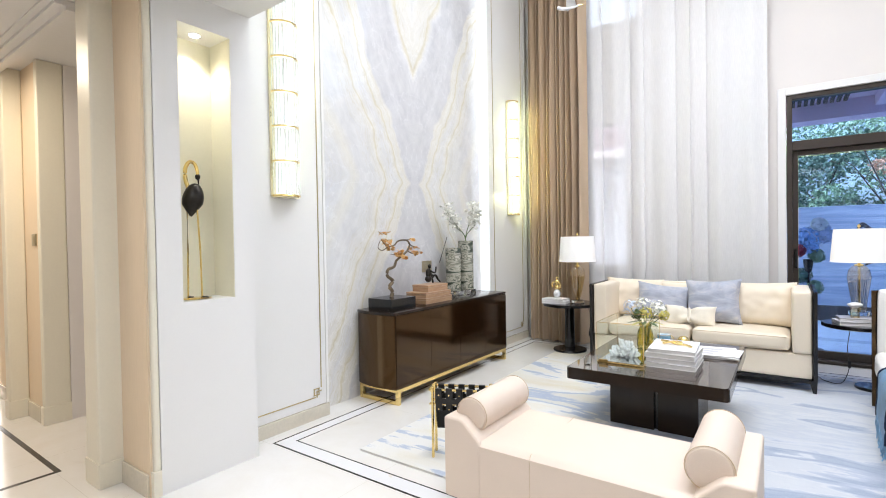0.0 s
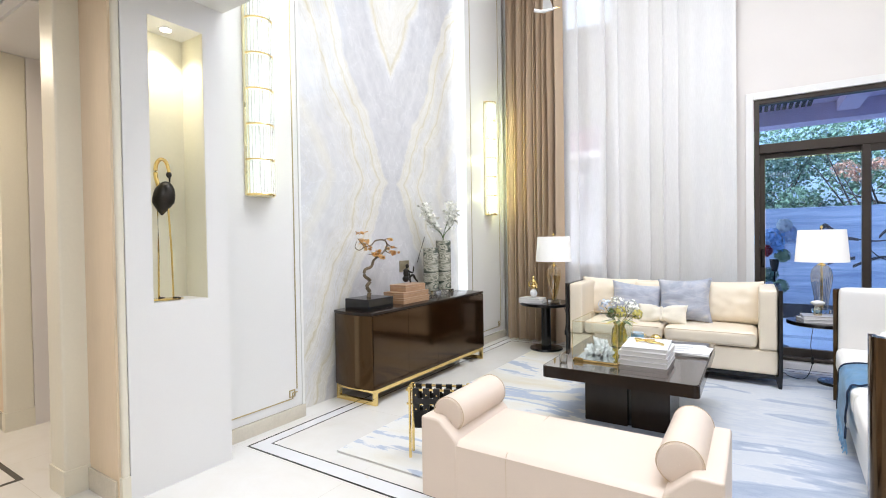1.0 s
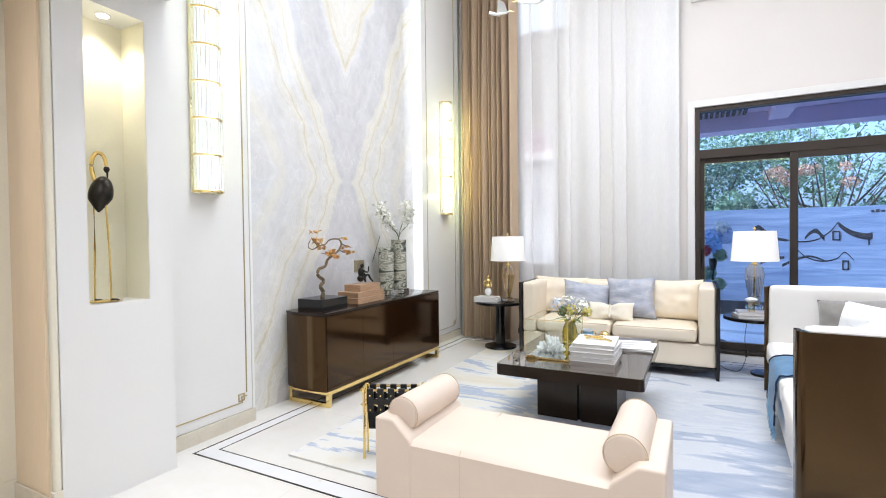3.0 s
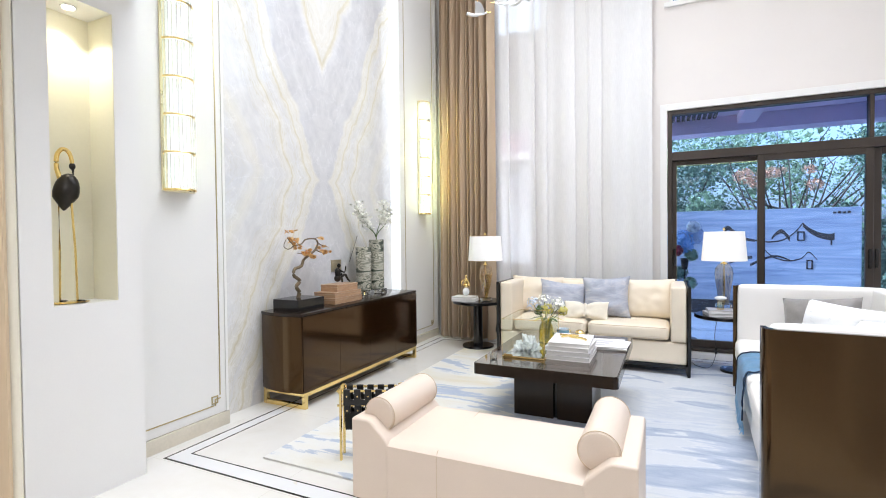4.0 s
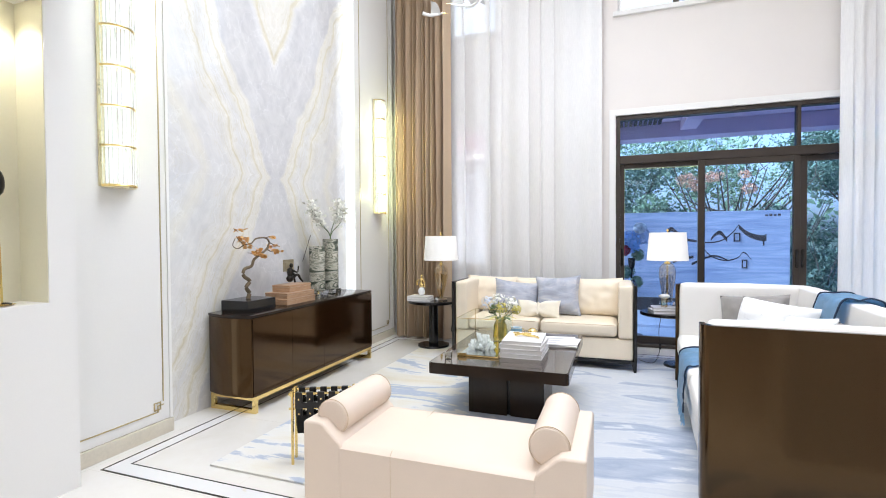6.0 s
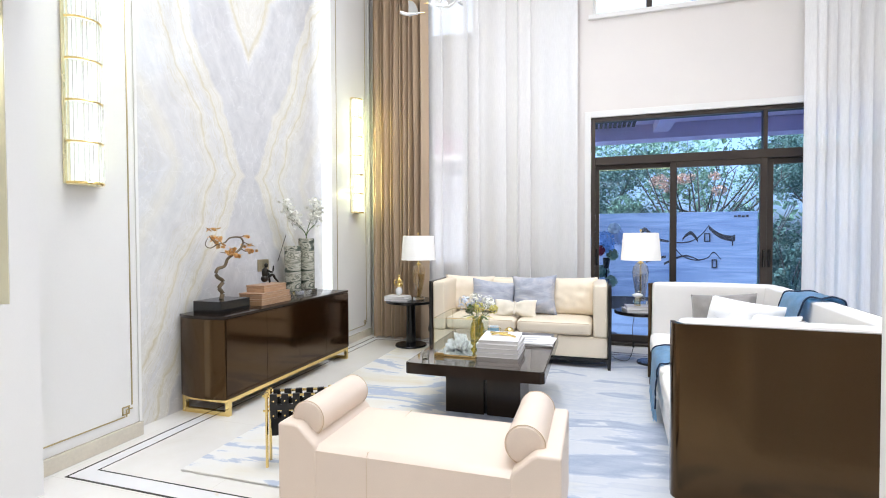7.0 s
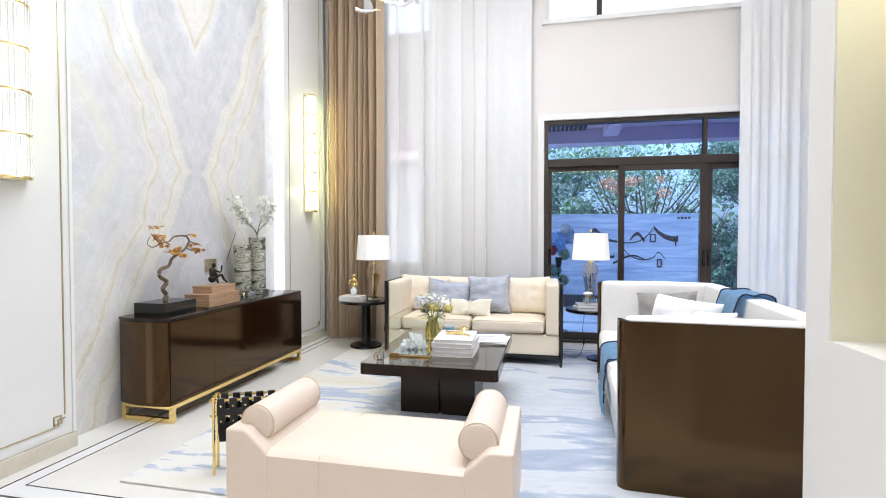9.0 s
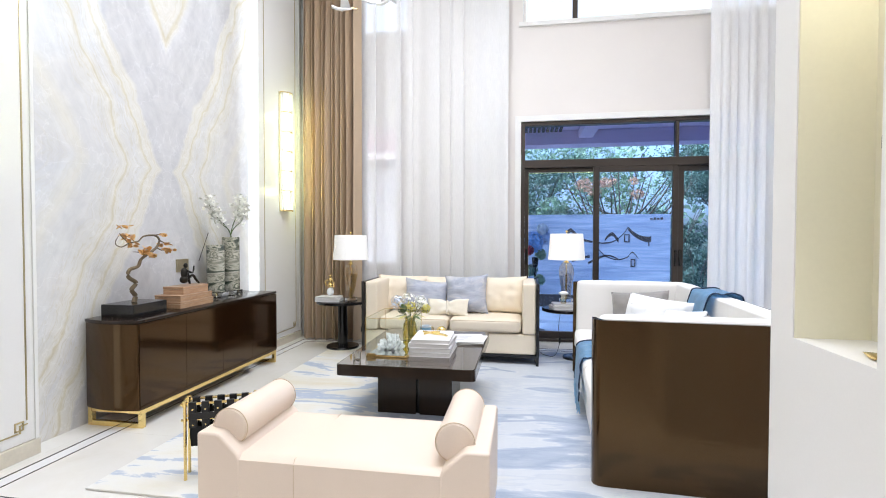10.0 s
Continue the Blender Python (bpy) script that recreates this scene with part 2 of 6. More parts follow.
def make_striped(name, stops, scale, stretch, rough, coat=0.0, distort=1.5, spec=0.5, tint=(1, 1, 1)):
    m, nt, p, obj = blank(name)
    f = noise_of(nt, stretch_of(nt, obj, *stretch), scale, 6.0, 0.62, distort)
    nt.links.new(ramp_of(nt, f, stops), p.inputs["Base Color"])
    p.inputs["Roughness"].default_value = rough
    p.inputs["Coat Weight"].default_value = coat
    p.inputs["Coat Roughness"].default_value = 0.05
    p.inputs["Specular IOR Level"].default_value = spec
    p.inputs["Specular Tint"].default_value = (*tint, 1)
    if not coat:
        bump_of(nt, p, f, 0.05, 0.002)
    return m


M = {
    "wall": mat("warm_white_wall", (0.765, 0.72, 0.68), 0.7, vary=0.025, scale=1.2, grain=180, bump=0.15),
    "pier": mat("white_lacquer_wall", (0.80, 0.785, 0.76), 0.35, vary=0.02, scale=1.0, grain=150, bump=0.05),
    "ceiling": mat("white_ceiling_paint", (0.80, 0.78, 0.75), 0.8, vary=0.02, bump=0.1),
    "panel": mat("ivory_panel", (0.80, 0.785, 0.755), 0.35, vary=0.02, scale=0.8, grain=120, bump=0.04),
    "niche": mat("cream_niche_lining", (0.79, 0.755, 0.60), 0.4, vary=0.03, scale=1.0, bump=0.03),
    "casing": mat("ivory_lacquer_casing", (0.79, 0.735, 0.60), 0.34, vary=0.03, scale=1.5, bump=0.02),
    "reveal": mat("beige_wallpaper", (0.80, 0.65, 0.47), 0.7, vary=0.05, scale=2.0, grain=140, bump=0.2, stretch=(1, 1, 0.1)),
    "baseboard": mat("beige_marble_baseboard", (0.66, 0.60, 0.49), 0.18, vary=0.09, scale=6, bump=0.0),
    "floor": make_floor(),
    "band": make_band(),
    "smoked_glass": mat("smoked_table_glass", (0.050, 0.032, 0.022), 0.04, vary=0.1, coat=0.6, bump=0.0, ior=1.6),
    "inlay": mat("dark_stone_inlay", (0.045, 0.04, 0.036), 0.25, vary=0.3, scale=9),
    "marble": make_marble(),
    "brass_line": mat("antique_brass_inlay", (0.56, 0.46, 0.26), 0.32, 1.0, vary=0.1),
    "pale_gold": mat("pale_gold", (0.90, 0.82, 0.55), 0.28, 1.0, vary=0.06, scale=5, bump=0.02),
    "gold": mat("polished_gold", (0.88, 0.66, 0.27), 0.16, 1.0, vary=0.08, scale=5, bump=0.02),
    "wood": make_striped("dark_lacquered_wood", [(0.2, (0.012, 0.0045, 0.0014)), (0.5, (0.016, 0.006, 0.0019)), (0.8, (0.021, 0.008, 0.0026))], 2.2, (1, 1, 7), 0.11, 0.04, 0.6, 0.82, (1.0, 0.62, 0.28)),
    "darkwood": make_striped("espresso_wood", [(0.25, (0.014, 0.008, 0.005)), (0.5, (0.021, 0.012, 0.0075)), (0.75, (0.030, 0.018, 0.011))], 2.0, (1, 6, 1), 0.16, 0.08, 0.5, 0.28),
    "bronze": make_striped("bronze_lacquer_shell", [(0.25, (0.020, 0.010, 0.0045)), (0.5, (0.025, 0.0128, 0.006)), (0.75, (0.031, 0.016, 0.0078))], 1.0, (1.5, 1.5, 0.4), 0.15, 0.03, 0.4, 0.88, (1.0, 0.66, 0.34)),
    "black": mat("black_lacquer", (0.009, 0.008, 0.008), 0.16, vary=0.2, coat=0.05, bump=0.02),
    "leather": mat("cream_leather", (0.84, 0.73, 0.575), 0.42, vary=0.05, scale=3.0, grain=220, bump=0.18),
    "pink_leather": mat("blush_leather", (0.75, 0.625, 0.52), 0.4, vary=0.04, scale=3.0, grain=220, bump=0.18),
    "white_leather": mat("white_leather", (0.82, 0.79, 0.75), 0.42, vary=0.03, scale=3.0, grain=220, bump=0.18),
    "piping": mat("tan_piping", (0.66, 0.52, 0.36), 0.5, vary=0.05),
    "blue_satin": make_striped("blue_grey_brocade", [(0.25, (0.27, 0.29, 0.36)), (0.5, (0.41, 0.43, 0.50)), (0.75, (0.62, 0.59, 0.57))], 5.0, (1, 1, 2.2), 0.45),
    "grey_satin": mat("grey_satin", (0.25, 0.23, 0.215), 0.5, vary=0.15, scale=7, sheen=0.3),
    "white_cloth": make_striped("white_patterned_cloth", [(0.3, (0.82, 0.81, 0.80)), (0.62, (0.80, 0.79, 0.78)), (0.7, (0.52, 0.50, 0.48))], 7.0, (1, 1, 3), 0.85),
    "ivory_satin": mat("ivory_satin", (0.82, 0.75, 0.62), 0.4, vary=0.05, scale=8, sheen=0.3),
    "throw": mat("blue_knit_throw", (0.23, 0.45, 0.67), 0.9, vary=0.25, scale=9, grain=240, bump=0.7, sheen=0.3),
    "throw_edge": mat("navy_fringe", (0.02, 0.035, 0.07), 0.95, vary=0.2),
    "rug": make_rug(),
    "brown_drape": mat("taupe_drape", (0.52, 0.385, 0.255), 0.75, vary=0.08, scale=4, grain=240, bump=0.25, sheen=0.25, stretch=(1, 1, 0.2)),
    "sheer": make_sheer(),
    "frame": mat("bronze_aluminium", (0.060, 0.048, 0.040), 0.4, 0.5, vary=0.1),
    "pane": make_pane("window_glass", (0.93, 0.96, 1.0)),
    # the blue cast of the daylight outside is put into this pane's tint
    "door_pane": make_pane("daylight_blue_door_glass", (0.60, 0.76, 1.0)),
    "clear": make_pane("thin_clear_glass", (0.96, 0.98, 0.97)),
    "glass": mat("clear_glass", (0.95, 0.97, 0.96), 0.02, trans=1.0, vary=0.01, bump=0.0, ior=1.45),
    "amber": make_pane("amber_glass", (0.98, 0.86, 0.62), 0.26),
    "olive_glass": mat("olive_glass", (0.88, 0.76, 0.20), 0.04, trans=0.95, vary=0.1, bump=0.0),
    "smoke": make_pane("ribbed_smoke_glass", (0.80, 0.79, 0.77), 0.26),
    "crystal": mat("crystal_rod", (0.97, 0.97, 0.95), 0.05, trans=0.88, vary=0.01, bump=0.0, ior=1.5),
    "glow": mat("lit_lamp_core", (0.93, 1.0, 0.96), 0.5, emit=0.13, vary=0.0, bump=0.0),
    "led": mat("led_glow_sheet", (0.93, 0.97, 1.0), 0.5, emit=0.21, vary=0.0, bump=0.0),
    "spot": mat("lit_downlight", (1.0, 0.96, 0.88), 0.5, emit=3.5, vary=0.0, bump=0.0),
    "shade": mat("white_linen_shade", (0.85, 0.84, 0.82), 0.8, vary=0.02, grain=300, bump=0.25, emit=0.06, emit_color=(1, 0.95, 0.88)),
    "stone_vase": make_striped("green_veined_marble", [(0.32, (0.03, 0.04, 0.03)), (0.44, (0.12, 0.135, 0.10)), (0.50, (0.52, 0.50, 0.41)), (0.56, (0.17, 0.175, 0.13)), (0.62, (0.60, 0.57, 0.47)), (0.72, (0.22, 0.22, 0.165))], 3.2, (1, 1, 3.2), 0.15, 0.4),
    "box_wood": make_striped("rose_wood_box", [(0.3, (0.40, 0.23, 0.13)), (0.6, (0.52, 0.33, 0.20)), (0.8, (0.58, 0.39, 0.25))], 5, (1, 2, 12), 0.35),
    "dark_bronze": mat("dark_bronze", (0.030, 0.026, 0.022), 0.32, 0.7, vary=0.3, scale=20),
    "bark": mat("weathered_bronze_branch", (0.17, 0.125, 0.075), 0.5, 0.5, vary=0.35, scale=30, grain=160, bump=0.7),
    "copper_leaf": mat("copper_leaf", (0.85, 0.53, 0.22), 0.45, 0.3, vary=0.25, scale=20),
    "paper": make_striped("page_edges", [(0.3, (0.70, 0.68, 0.66)), (0.7, (0.84, 0.83, 0.81))], 3, (2, 2, 300), 0.8),
    "cover": mat("pale_book_cover", (0.78, 0.76, 0.75), 0.4, vary=0.06, scale=4),
    "cover_grey": mat("grey_book_cover", (0.52, 0.50, 0.52), 0.4, vary=0.08, scale=4),
    "porcelain": mat("white_porcelain", (0.83, 0.83, 0.82), 0.12, vary=0.01, bump=0.0),
    "blue_glaze": mat("blue_glaze", (0.28, 0.50, 0.66), 0.15, vary=0.05, bump=0.0),
    "geode": mat("quartz_crystal", (0.84, 0.86, 0.84), 0.2, vary=0.12, scale=30, trans=0.2, bump=0.3),
    "petal_white": mat("white_petal", (0.87, 0.86, 0.78), 0.6, vary=0.1, scale=20),
    "petal_pale": mat("pale_blue_petal", (0.62, 0.68, 0.80), 0.6, vary=0.12, scale=20),
    "petal_yellow": mat("yellow_green_petal", (0.66, 0.58, 0.16), 0.6, vary=0.2, scale=20),
    "petal_blue": mat("blue_petal", (0.36, 0.60, 0.95), 0.6, vary=0.2, scale=20),
    "petal_red": mat("red_petal", (0.40, 0.04, 0.06), 0.6, vary=0.2, scale=20),
    "stem": mat("green_stem", (0.09, 0.14, 0.04), 0.6, vary=0.2, scale=20),
    "strap": mat("black_leather_strap", (0.014, 0.013, 0.013), 0.35, vary=0.2, grain=200, bump=0.2),
    "plate": mat("brass_wall_plate", (0.50, 0.42, 0.28), 0.35, 0.8, vary=0.05),
    "cable": mat("black_cable", (0.01, 0.01, 0.01), 0.5, vary=0.1),
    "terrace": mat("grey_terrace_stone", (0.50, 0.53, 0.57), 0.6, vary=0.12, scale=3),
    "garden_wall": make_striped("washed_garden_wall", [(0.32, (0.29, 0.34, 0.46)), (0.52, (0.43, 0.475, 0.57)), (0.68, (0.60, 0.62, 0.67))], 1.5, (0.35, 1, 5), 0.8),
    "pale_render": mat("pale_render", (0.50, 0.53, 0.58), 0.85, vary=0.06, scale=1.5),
    "mural": mat("dark_mural_paint", (0.07, 0.055, 0.05), 0.8, vary=0.2, scale=8),
    "eave": mat("grey_plaster_eave", (0.85, 0.62, 0.70), 0.8, vary=0.06, scale=2),
    "trunk": mat("tree_bark", (0.10, 0.075, 0.055), 0.9, vary=0.3, scale=14, bump=0.6),
    "leaf": mat("green_leaf", (0.13, 0.21, 0.14), 0.6, vary=0.5, scale=9),
    "leaf_light": mat("light_green_leaf", (0.26, 0.36, 0.20), 0.6, vary=0.35, scale=9),
    "leaf_orange": mat("orange_leaf", (0.85, 0.42, 0.25), 0.6, vary=0.35, scale=9),
    "grass": mat("garden_ground", (0.06, 0.08, 0.04), 0.9, vary=0.4, scale=2),
}


# ---- mesh helpers ----
def finish(name, bm, material, parent=None, label="", smooth=True, sharp=35):
    bmesh.ops.recalc_face_normals(bm, faces=bm.faces)
    me = bpy.data.meshes.new(name)
    bm.to_mesh(me)
    bm.free()
    for x in material if isinstance(material, (list, tuple)) else [material]:
        me.materials.append(M[x] if isinstance(x, str) else x)
    if smooth:
        for poly in me.polygons:
            poly.use_smooth = True
        me.set_sharp_from_angle(angle=radians(sharp))
    ob = new(name, me)
    if smooth and 6 < len(me.polygons) <= 260:
        ob.modifiers.new("weighted", "WEIGHTED_NORMAL").keep_sharp = True
    if parent:
        ob.parent = parent
    if label:
        ob["label"] = label
    return ob


def part(name, bm, material, parent, label=""):
    return finish(name, bm, material, parent, label)


def thing(name, loc, label, category, group="", rz=0.0):
    ob = new(name)
    ob.empty_display_size = 0.05
    ob.matrix_world = pose(*loc, 0, 0, rz)
    return tagged(ob, label, category, group)


def structure(name, bm, material, label, category="", parent=None):
    ob = finish(name, bm, material, parent)
    return tagged(ob, label, category or name.split("_")[0], kind="structure")


def box(x0, x1, y0, y1, z0, z1, bevel=0.0, seg=2, bm=None, only=None):
    bm = bm or bmesh.new()
    r = bmesh.ops.create_cube(bm, size=1)
    for v in r["verts"]:
        v.co = Vector(((x0 + x1) / 2 + v.co.x * (x1 - x0), (y0 + y1) / 2 + v.co.y * (y1 - y0), (z0 + z1) / 2 + v.co.z * (z1 - z0)))
    if bevel:
        edges = list({e for v in r["verts"] for e in v.link_edges})
        if only == "z":
            edges = [e for e in edges if abs(e.verts[0].co.z - e.verts[1].co.z) > 1e-6]
        bmesh.ops.bevel(bm, geom=edges, offset=bevel, segments=seg, profile=0.5, affect="EDGES")
    return bm


def lathe(profile, seg=28, cx=0.0, cy=0.0, bm=None, ribs=0, depth=0.0):
    """A turned body from (radius, height) pairs, fluted where ribs is given."""
    bm = bm or bmesh.new()
    rings = []
    for r, z in profile:
        rings.append([bm.verts.new((cx + r * (1 - depth * (ribs and 0.5 + 0.5 * math.cos(ribs * 2 * math.pi * i / seg))) * math.cos(2 * math.pi * i / seg),
                                    cy + r * (1 - depth * (ribs and 0.5 + 0.5 * math.cos(ribs * 2 * math.pi * i / seg))) * math.sin(2 * math.pi * i / seg), z)) for i in range(seg)])
    for a, b in zip(rings, rings[1:]):
        for i in range(seg):
            bm.faces.new((a[i], a[(i + 1) % seg], b[(i + 1) % seg], b[i]))
    bm.faces.new(rings[0])
    bm.faces.new(rings[-1])
    return bm


def tube(points, radius, seg=8, bm=None, taper=1.0):
    bm = bm or bmesh.new()
    pts = [Vector(p) for p in points]
    rings = []
    for i, p in enumerate(pts):
        d = (pts[min(i + 1, len(pts) - 1)] - pts[max(i - 1, 0)]).normalized()
        q = d.to_track_quat("Z", "Y")
        r = radius * (1 + (taper - 1) * i / max(1, len(pts) - 1))
        rings.append([bm.verts.new(p + q @ Vector((r * math.cos(2 * math.pi * k / seg), r * math.sin(2 * math.pi * k / seg), 0))) for k in range(seg)])
    for a, b in zip(rings, rings[1:]):
        for k in range(seg):
            bm.faces.new((a[k], a[(k + 1) % seg], b[(k + 1) % seg], b[k]))
    bm.faces.new(rings[0])
    bm.faces.new(rings[-1])
    return bm


def curve_points(points, n=6):
    """Catmull-Rom points through the given ones."""
    p = [Vector(a) for a in points]
    p = [2 * p[0] - p[1], *p, 2 * p[-1] - p[-2]]
    out = []
    for a, b, c, d in zip(p, p[1:], p[2:], p[3:]):
        for i in range(n):
            t = i / n
            out.append(0.5 * (2 * b + (c - a) * t + (2 * a - 5 * b + 4 * c - d) * t * t + (3 * b - a - 3 * c + d) * t ** 3))
    return out + [p[-2]]


def prism(outline, y0, y1, bm=None, bevel=0.0, axis="y"):
    """An outline of (x, z) pairs drawn out along y, or of (y, z) pairs along x, or of (x, y) pairs along z."""
    bm = bm or bmesh.new()
    at = {"y": lambda a, b, c: (a, c, b), "x": lambda a, b, c: (c, a, b), "z": lambda a, b, c: (a, b, c)}[axis]
    lo = [bm.verts.new(at(a, b, y0)) for a, b in outline]
    hi = [bm.verts.new(at(a, b, y1)) for a, b in outline]
    n = len(outline)
    faces = [bm.faces.new(lo), bm.faces.new(hi)]
    for i in range(n):
        faces.append(bm.faces.new((lo[i], lo[(i + 1) % n], hi[(i + 1) % n], hi[i])))
    if bevel:
        edges = list({e for f in faces for e in f.edges})
        bmesh.ops.bevel(bm, geom=edges, offset=bevel, segments=3, profile=0.5, affect="EDGES")
    return bm


def ball(cx, cy, cz, rx, ry, rz, sub=2, bm=None, rough=0.0, seed=0):
    bm = bm or bmesh.new()
    r = bmesh.ops.create_icosphere(bm, subdivisions=sub, radius=1)
    for v in r["verts"]:
        k = 1 + rough * noise.noise(v.co * 2.3 + Vector((seed, seed * 1.7, 0)))
        v.co = Vector((cx + v.co.x * rx * k, cy + v.co.y * ry * k, cz + v.co.z * rz * k))
    return bm


def cushion(w, h, d, n=22, pinch=0.12, seed=0, wrinkle=0.015):
    """A stuffed square cushion: w along x, h along z, d thick along y, its base at z 0."""
    bm = bmesh.new()
    sides = []
    for s in (-1, 1):
        grid = []
        for j in range(n + 1):
            row = []
            for i in range(n + 1):
                a, b = 2 * i / n - 1, 2 * j / n - 1
                fill = (max(0.0, 1 - a ** 4) * max(0.0, 1 - b ** 4)) ** 0.55
                x = a * (1 - pinch * (1 - b * b) * 0.5) * w / 2
                z = h / 2 + b * (1 - pinch * (1 - a * a) * 0.5) * h / 2
                wr = wrinkle * noise.noise(Vector((x * 14 + seed * 3.1, z * 14, s * 5 + seed))) * fill
                row.append(bm.verts.new((x, s * (fill * d / 2) + s * wr, z)))
            grid.append(row)
        sides.append(grid)
    for grid in sides:
        for j in range(n):
            for i in range(n):
                bm.faces.new((grid[j][i], grid[j][i + 1], grid[j + 1][i + 1], grid[j + 1][i]))
    bmesh.ops.remove_doubles(bm, verts=bm.verts, dist=0.0006)
    return bm


def pad(x0, x1, y0, y1, z0, z1, r=0.03, puff=0.008, wrinkle=0.004, seed=0, n=14):
    """An upholstered block: round edges, faces that swell a little and are not quite even."""
    bm = bmesh.new()
    bmesh.ops.create_cube(bm, size=2)
    bmesh.ops.subdivide_edges(bm, edges=bm.edges[:], cuts=n, use_grid_fill=True)
    h = Vector(((x1 - x0) / 2 - puff, (y1 - y0) / 2 - puff, (z1 - z0) / 2 - puff))
    mid = Vector(((x0 + x1) / 2, (y0 + y1) / 2, (z0 + z1) / 2))
    for v in bm.verts:
        u = [math.sin(c * math.pi / 2) for c in v.co]
        q = Vector([u[i] * h[i] for i in range(3)])
        core = Vector([max(-h[i] + r, min(h[i] - r, q[i])) for i in range(3)])
        if (q - core).length > 1e-6:
            q = core + (q - core).normalized() * r
        for i in range(3):
            if abs(u[i]) > 0.999:
                a, b = u[(i + 1) % 3], u[(i + 2) % 3]
                fill = (1 - a ** 4) * (1 - b ** 4)
                q[i] += math.copysign(fill * (puff + wrinkle * noise.noise((q + mid) * 9 + Vector((seed, i, 0)))), u[i])
        v.co = mid + q
    return bm


def moved(bm, m):
    bmesh.ops.transform(bm, matrix=m, verts=bm.verts)
    return bm



def pleats(x0, x1, y, z0, z1, depth, widths, seed=0, nz=16):
    """A heavy curtain of round pleats with narrow creases between them, towards -y."""
    bm = bmesh.new()
    k = (x1 - x0) / sum(widths)
    rows = []
    for j in range(nz + 1):
        t = j / nz
        row, x = [], x0
        for q, w in enumerate(widths):
            for i in range(12):
                u = i / 12
                lean = 0.34 * noise.noise(Vector((q * 1.3, t * 2.6, seed)))
                bulge = math.sin(math.pi * u) ** 0.7
                row.append(bm.verts.new((x + w * k * (u + lean * math.sin(math.pi * u)) + 0.02 * math.sin(2 * math.pi * u) * (1 - 0.4 * t),
                                         y - depth * min(1.0, w) * bulge * (1.08 - 0.25 * t) + 0.02 * noise.noise(Vector((q, t * 1.5, 3 + seed))), z0 + (z1 - z0) * t)))
            x += w * k
        row.append(bm.verts.new((x1, y, z0 + (z1 - z0) * t)))
        rows.append(row)
    for a, b in zip(rows, rows[1:]):
        for i in range(len(a) - 1):
            bm.faces.new((a[i], a[i + 1], b[i + 1], b[i]))
    return bm


def voile(x0, x1, y, z0, z1, laps, seed=0, nz=16, sway=0.02):
    """A thin cloth that runs on and folds back over itself at each lap, a pair of its place from 0 to 1 and its width."""
    rnd = random.Random(seed)
    path = [(x0, 0.0)]
    for f, w in laps:
        x = x0 + (x1 - x0) * f
        path += [(x + w / 2, -0.012), (x + w / 2 + 0.004, 0.006), (x - w / 2, 0.010), (x - w / 2 - 0.004, 0.016), (x + w / 2 + 0.006, 0.014)]
        path.append((x + w / 2 + 0.03, 0.0))
    path.append((x1, 0.0))
    pts = []
    for (a, b), (c, d) in zip(path, path[1:]):
        n = max(2, int(abs(c - a) / 0.02))
        pts += [(a + (c - a) * i / n, b + (d - b) * i / n) for i in range(n)]
    pts.append(path[-1])
    bm = bmesh.new()
    rows = []
    for j in range(nz + 1):
        t = j / nz
        rows.append([bm.verts.new((x + 0.012 * (1 - t) * noise.noise(Vector((x * 3, t * 1.2, seed))),
                                   y + yy + sway * math.sin(x * 23 + seed + 0.6 * noise.noise(Vector((x, t, seed)))) * (1.2 - 0.5 * t), z0 + (z1 - z0) * t)) for x, yy in pts])
    for a, b in zip(rows, rows[1:]):
        for i in range(len(a) - 1):
            bm.faces.new((a[i], a[i + 1], b[i + 1], b[i]))
    return bm


# ---- structure ----
LOW, HIGH = 2.575, 5.75
structure("floor", box(-5.6, 3.3, -3.2, 6.10, -0.12, 0.0), "floor", "polished cream marble floor with faint veins", "floor")


def inlay(x0, x1, y0, y1, w, z=0.001):
    bm = bmesh.new()
    for a in ((x0 - w / 2, x1 + w / 2, y0 - w / 2, y0 + w / 2), (x0 - w / 2, x1 + w / 2, y1 - w / 2, y1 + w / 2),
              (x0 - w / 2, x0 + w / 2, y0 + w / 2, y1 - w / 2), (x1 - w / 2, x1 + w / 2, y0 + w / 2, y1 - w / 2)):
        box(*a, -0.01, z, bm=bm)
    return bm


structure("floor_inlay", inlay(-2.631, 2.85, 1.819, 5.56, 0.013), "inlay", "dark stone border line set in the floor", "floor border")
structure("floor_inlay", inlay(-2.541, 2.76, 1.925, 5.46, 0.009), "inlay", "thin dark stone inner border line in the floor", "floor border")
structure("floor_inlay", inlay(-4.60, -3.325, -0.5, 0.912, 0.028), "inlay", "broad dark stone border in the hall floor", "floor border")

bm = bmesh.new()
for a in ((-2.6245, 2.8435, 1.8255, 1.9205), (-2.6245, 2.8435, 5.4645, 5.5535), (-2.6245, -2.5455, 1.9205, 5.4645), (2.7645, 2.8435, 1.9205, 5.4645)):
    box(*a, -0.01, 0.0006, bm=bm)
structure("floor_band", bm, "band", "white marble border band with ochre veins in the floor", "floor border")

# left wall of the tall room, with the marble slab in its recess
structure("wall_west", box(-3.05, -2.92, 1.10, 6.1, 0, HIGH), "wall", "warm white wall behind the panels", "wall")
structure("marble_slab", box(-2.92, -2.86, 2.385, 4.742, 0.0, HIGH), "marble", "book-matched grey and cream marble slab wall, polished", "wall")


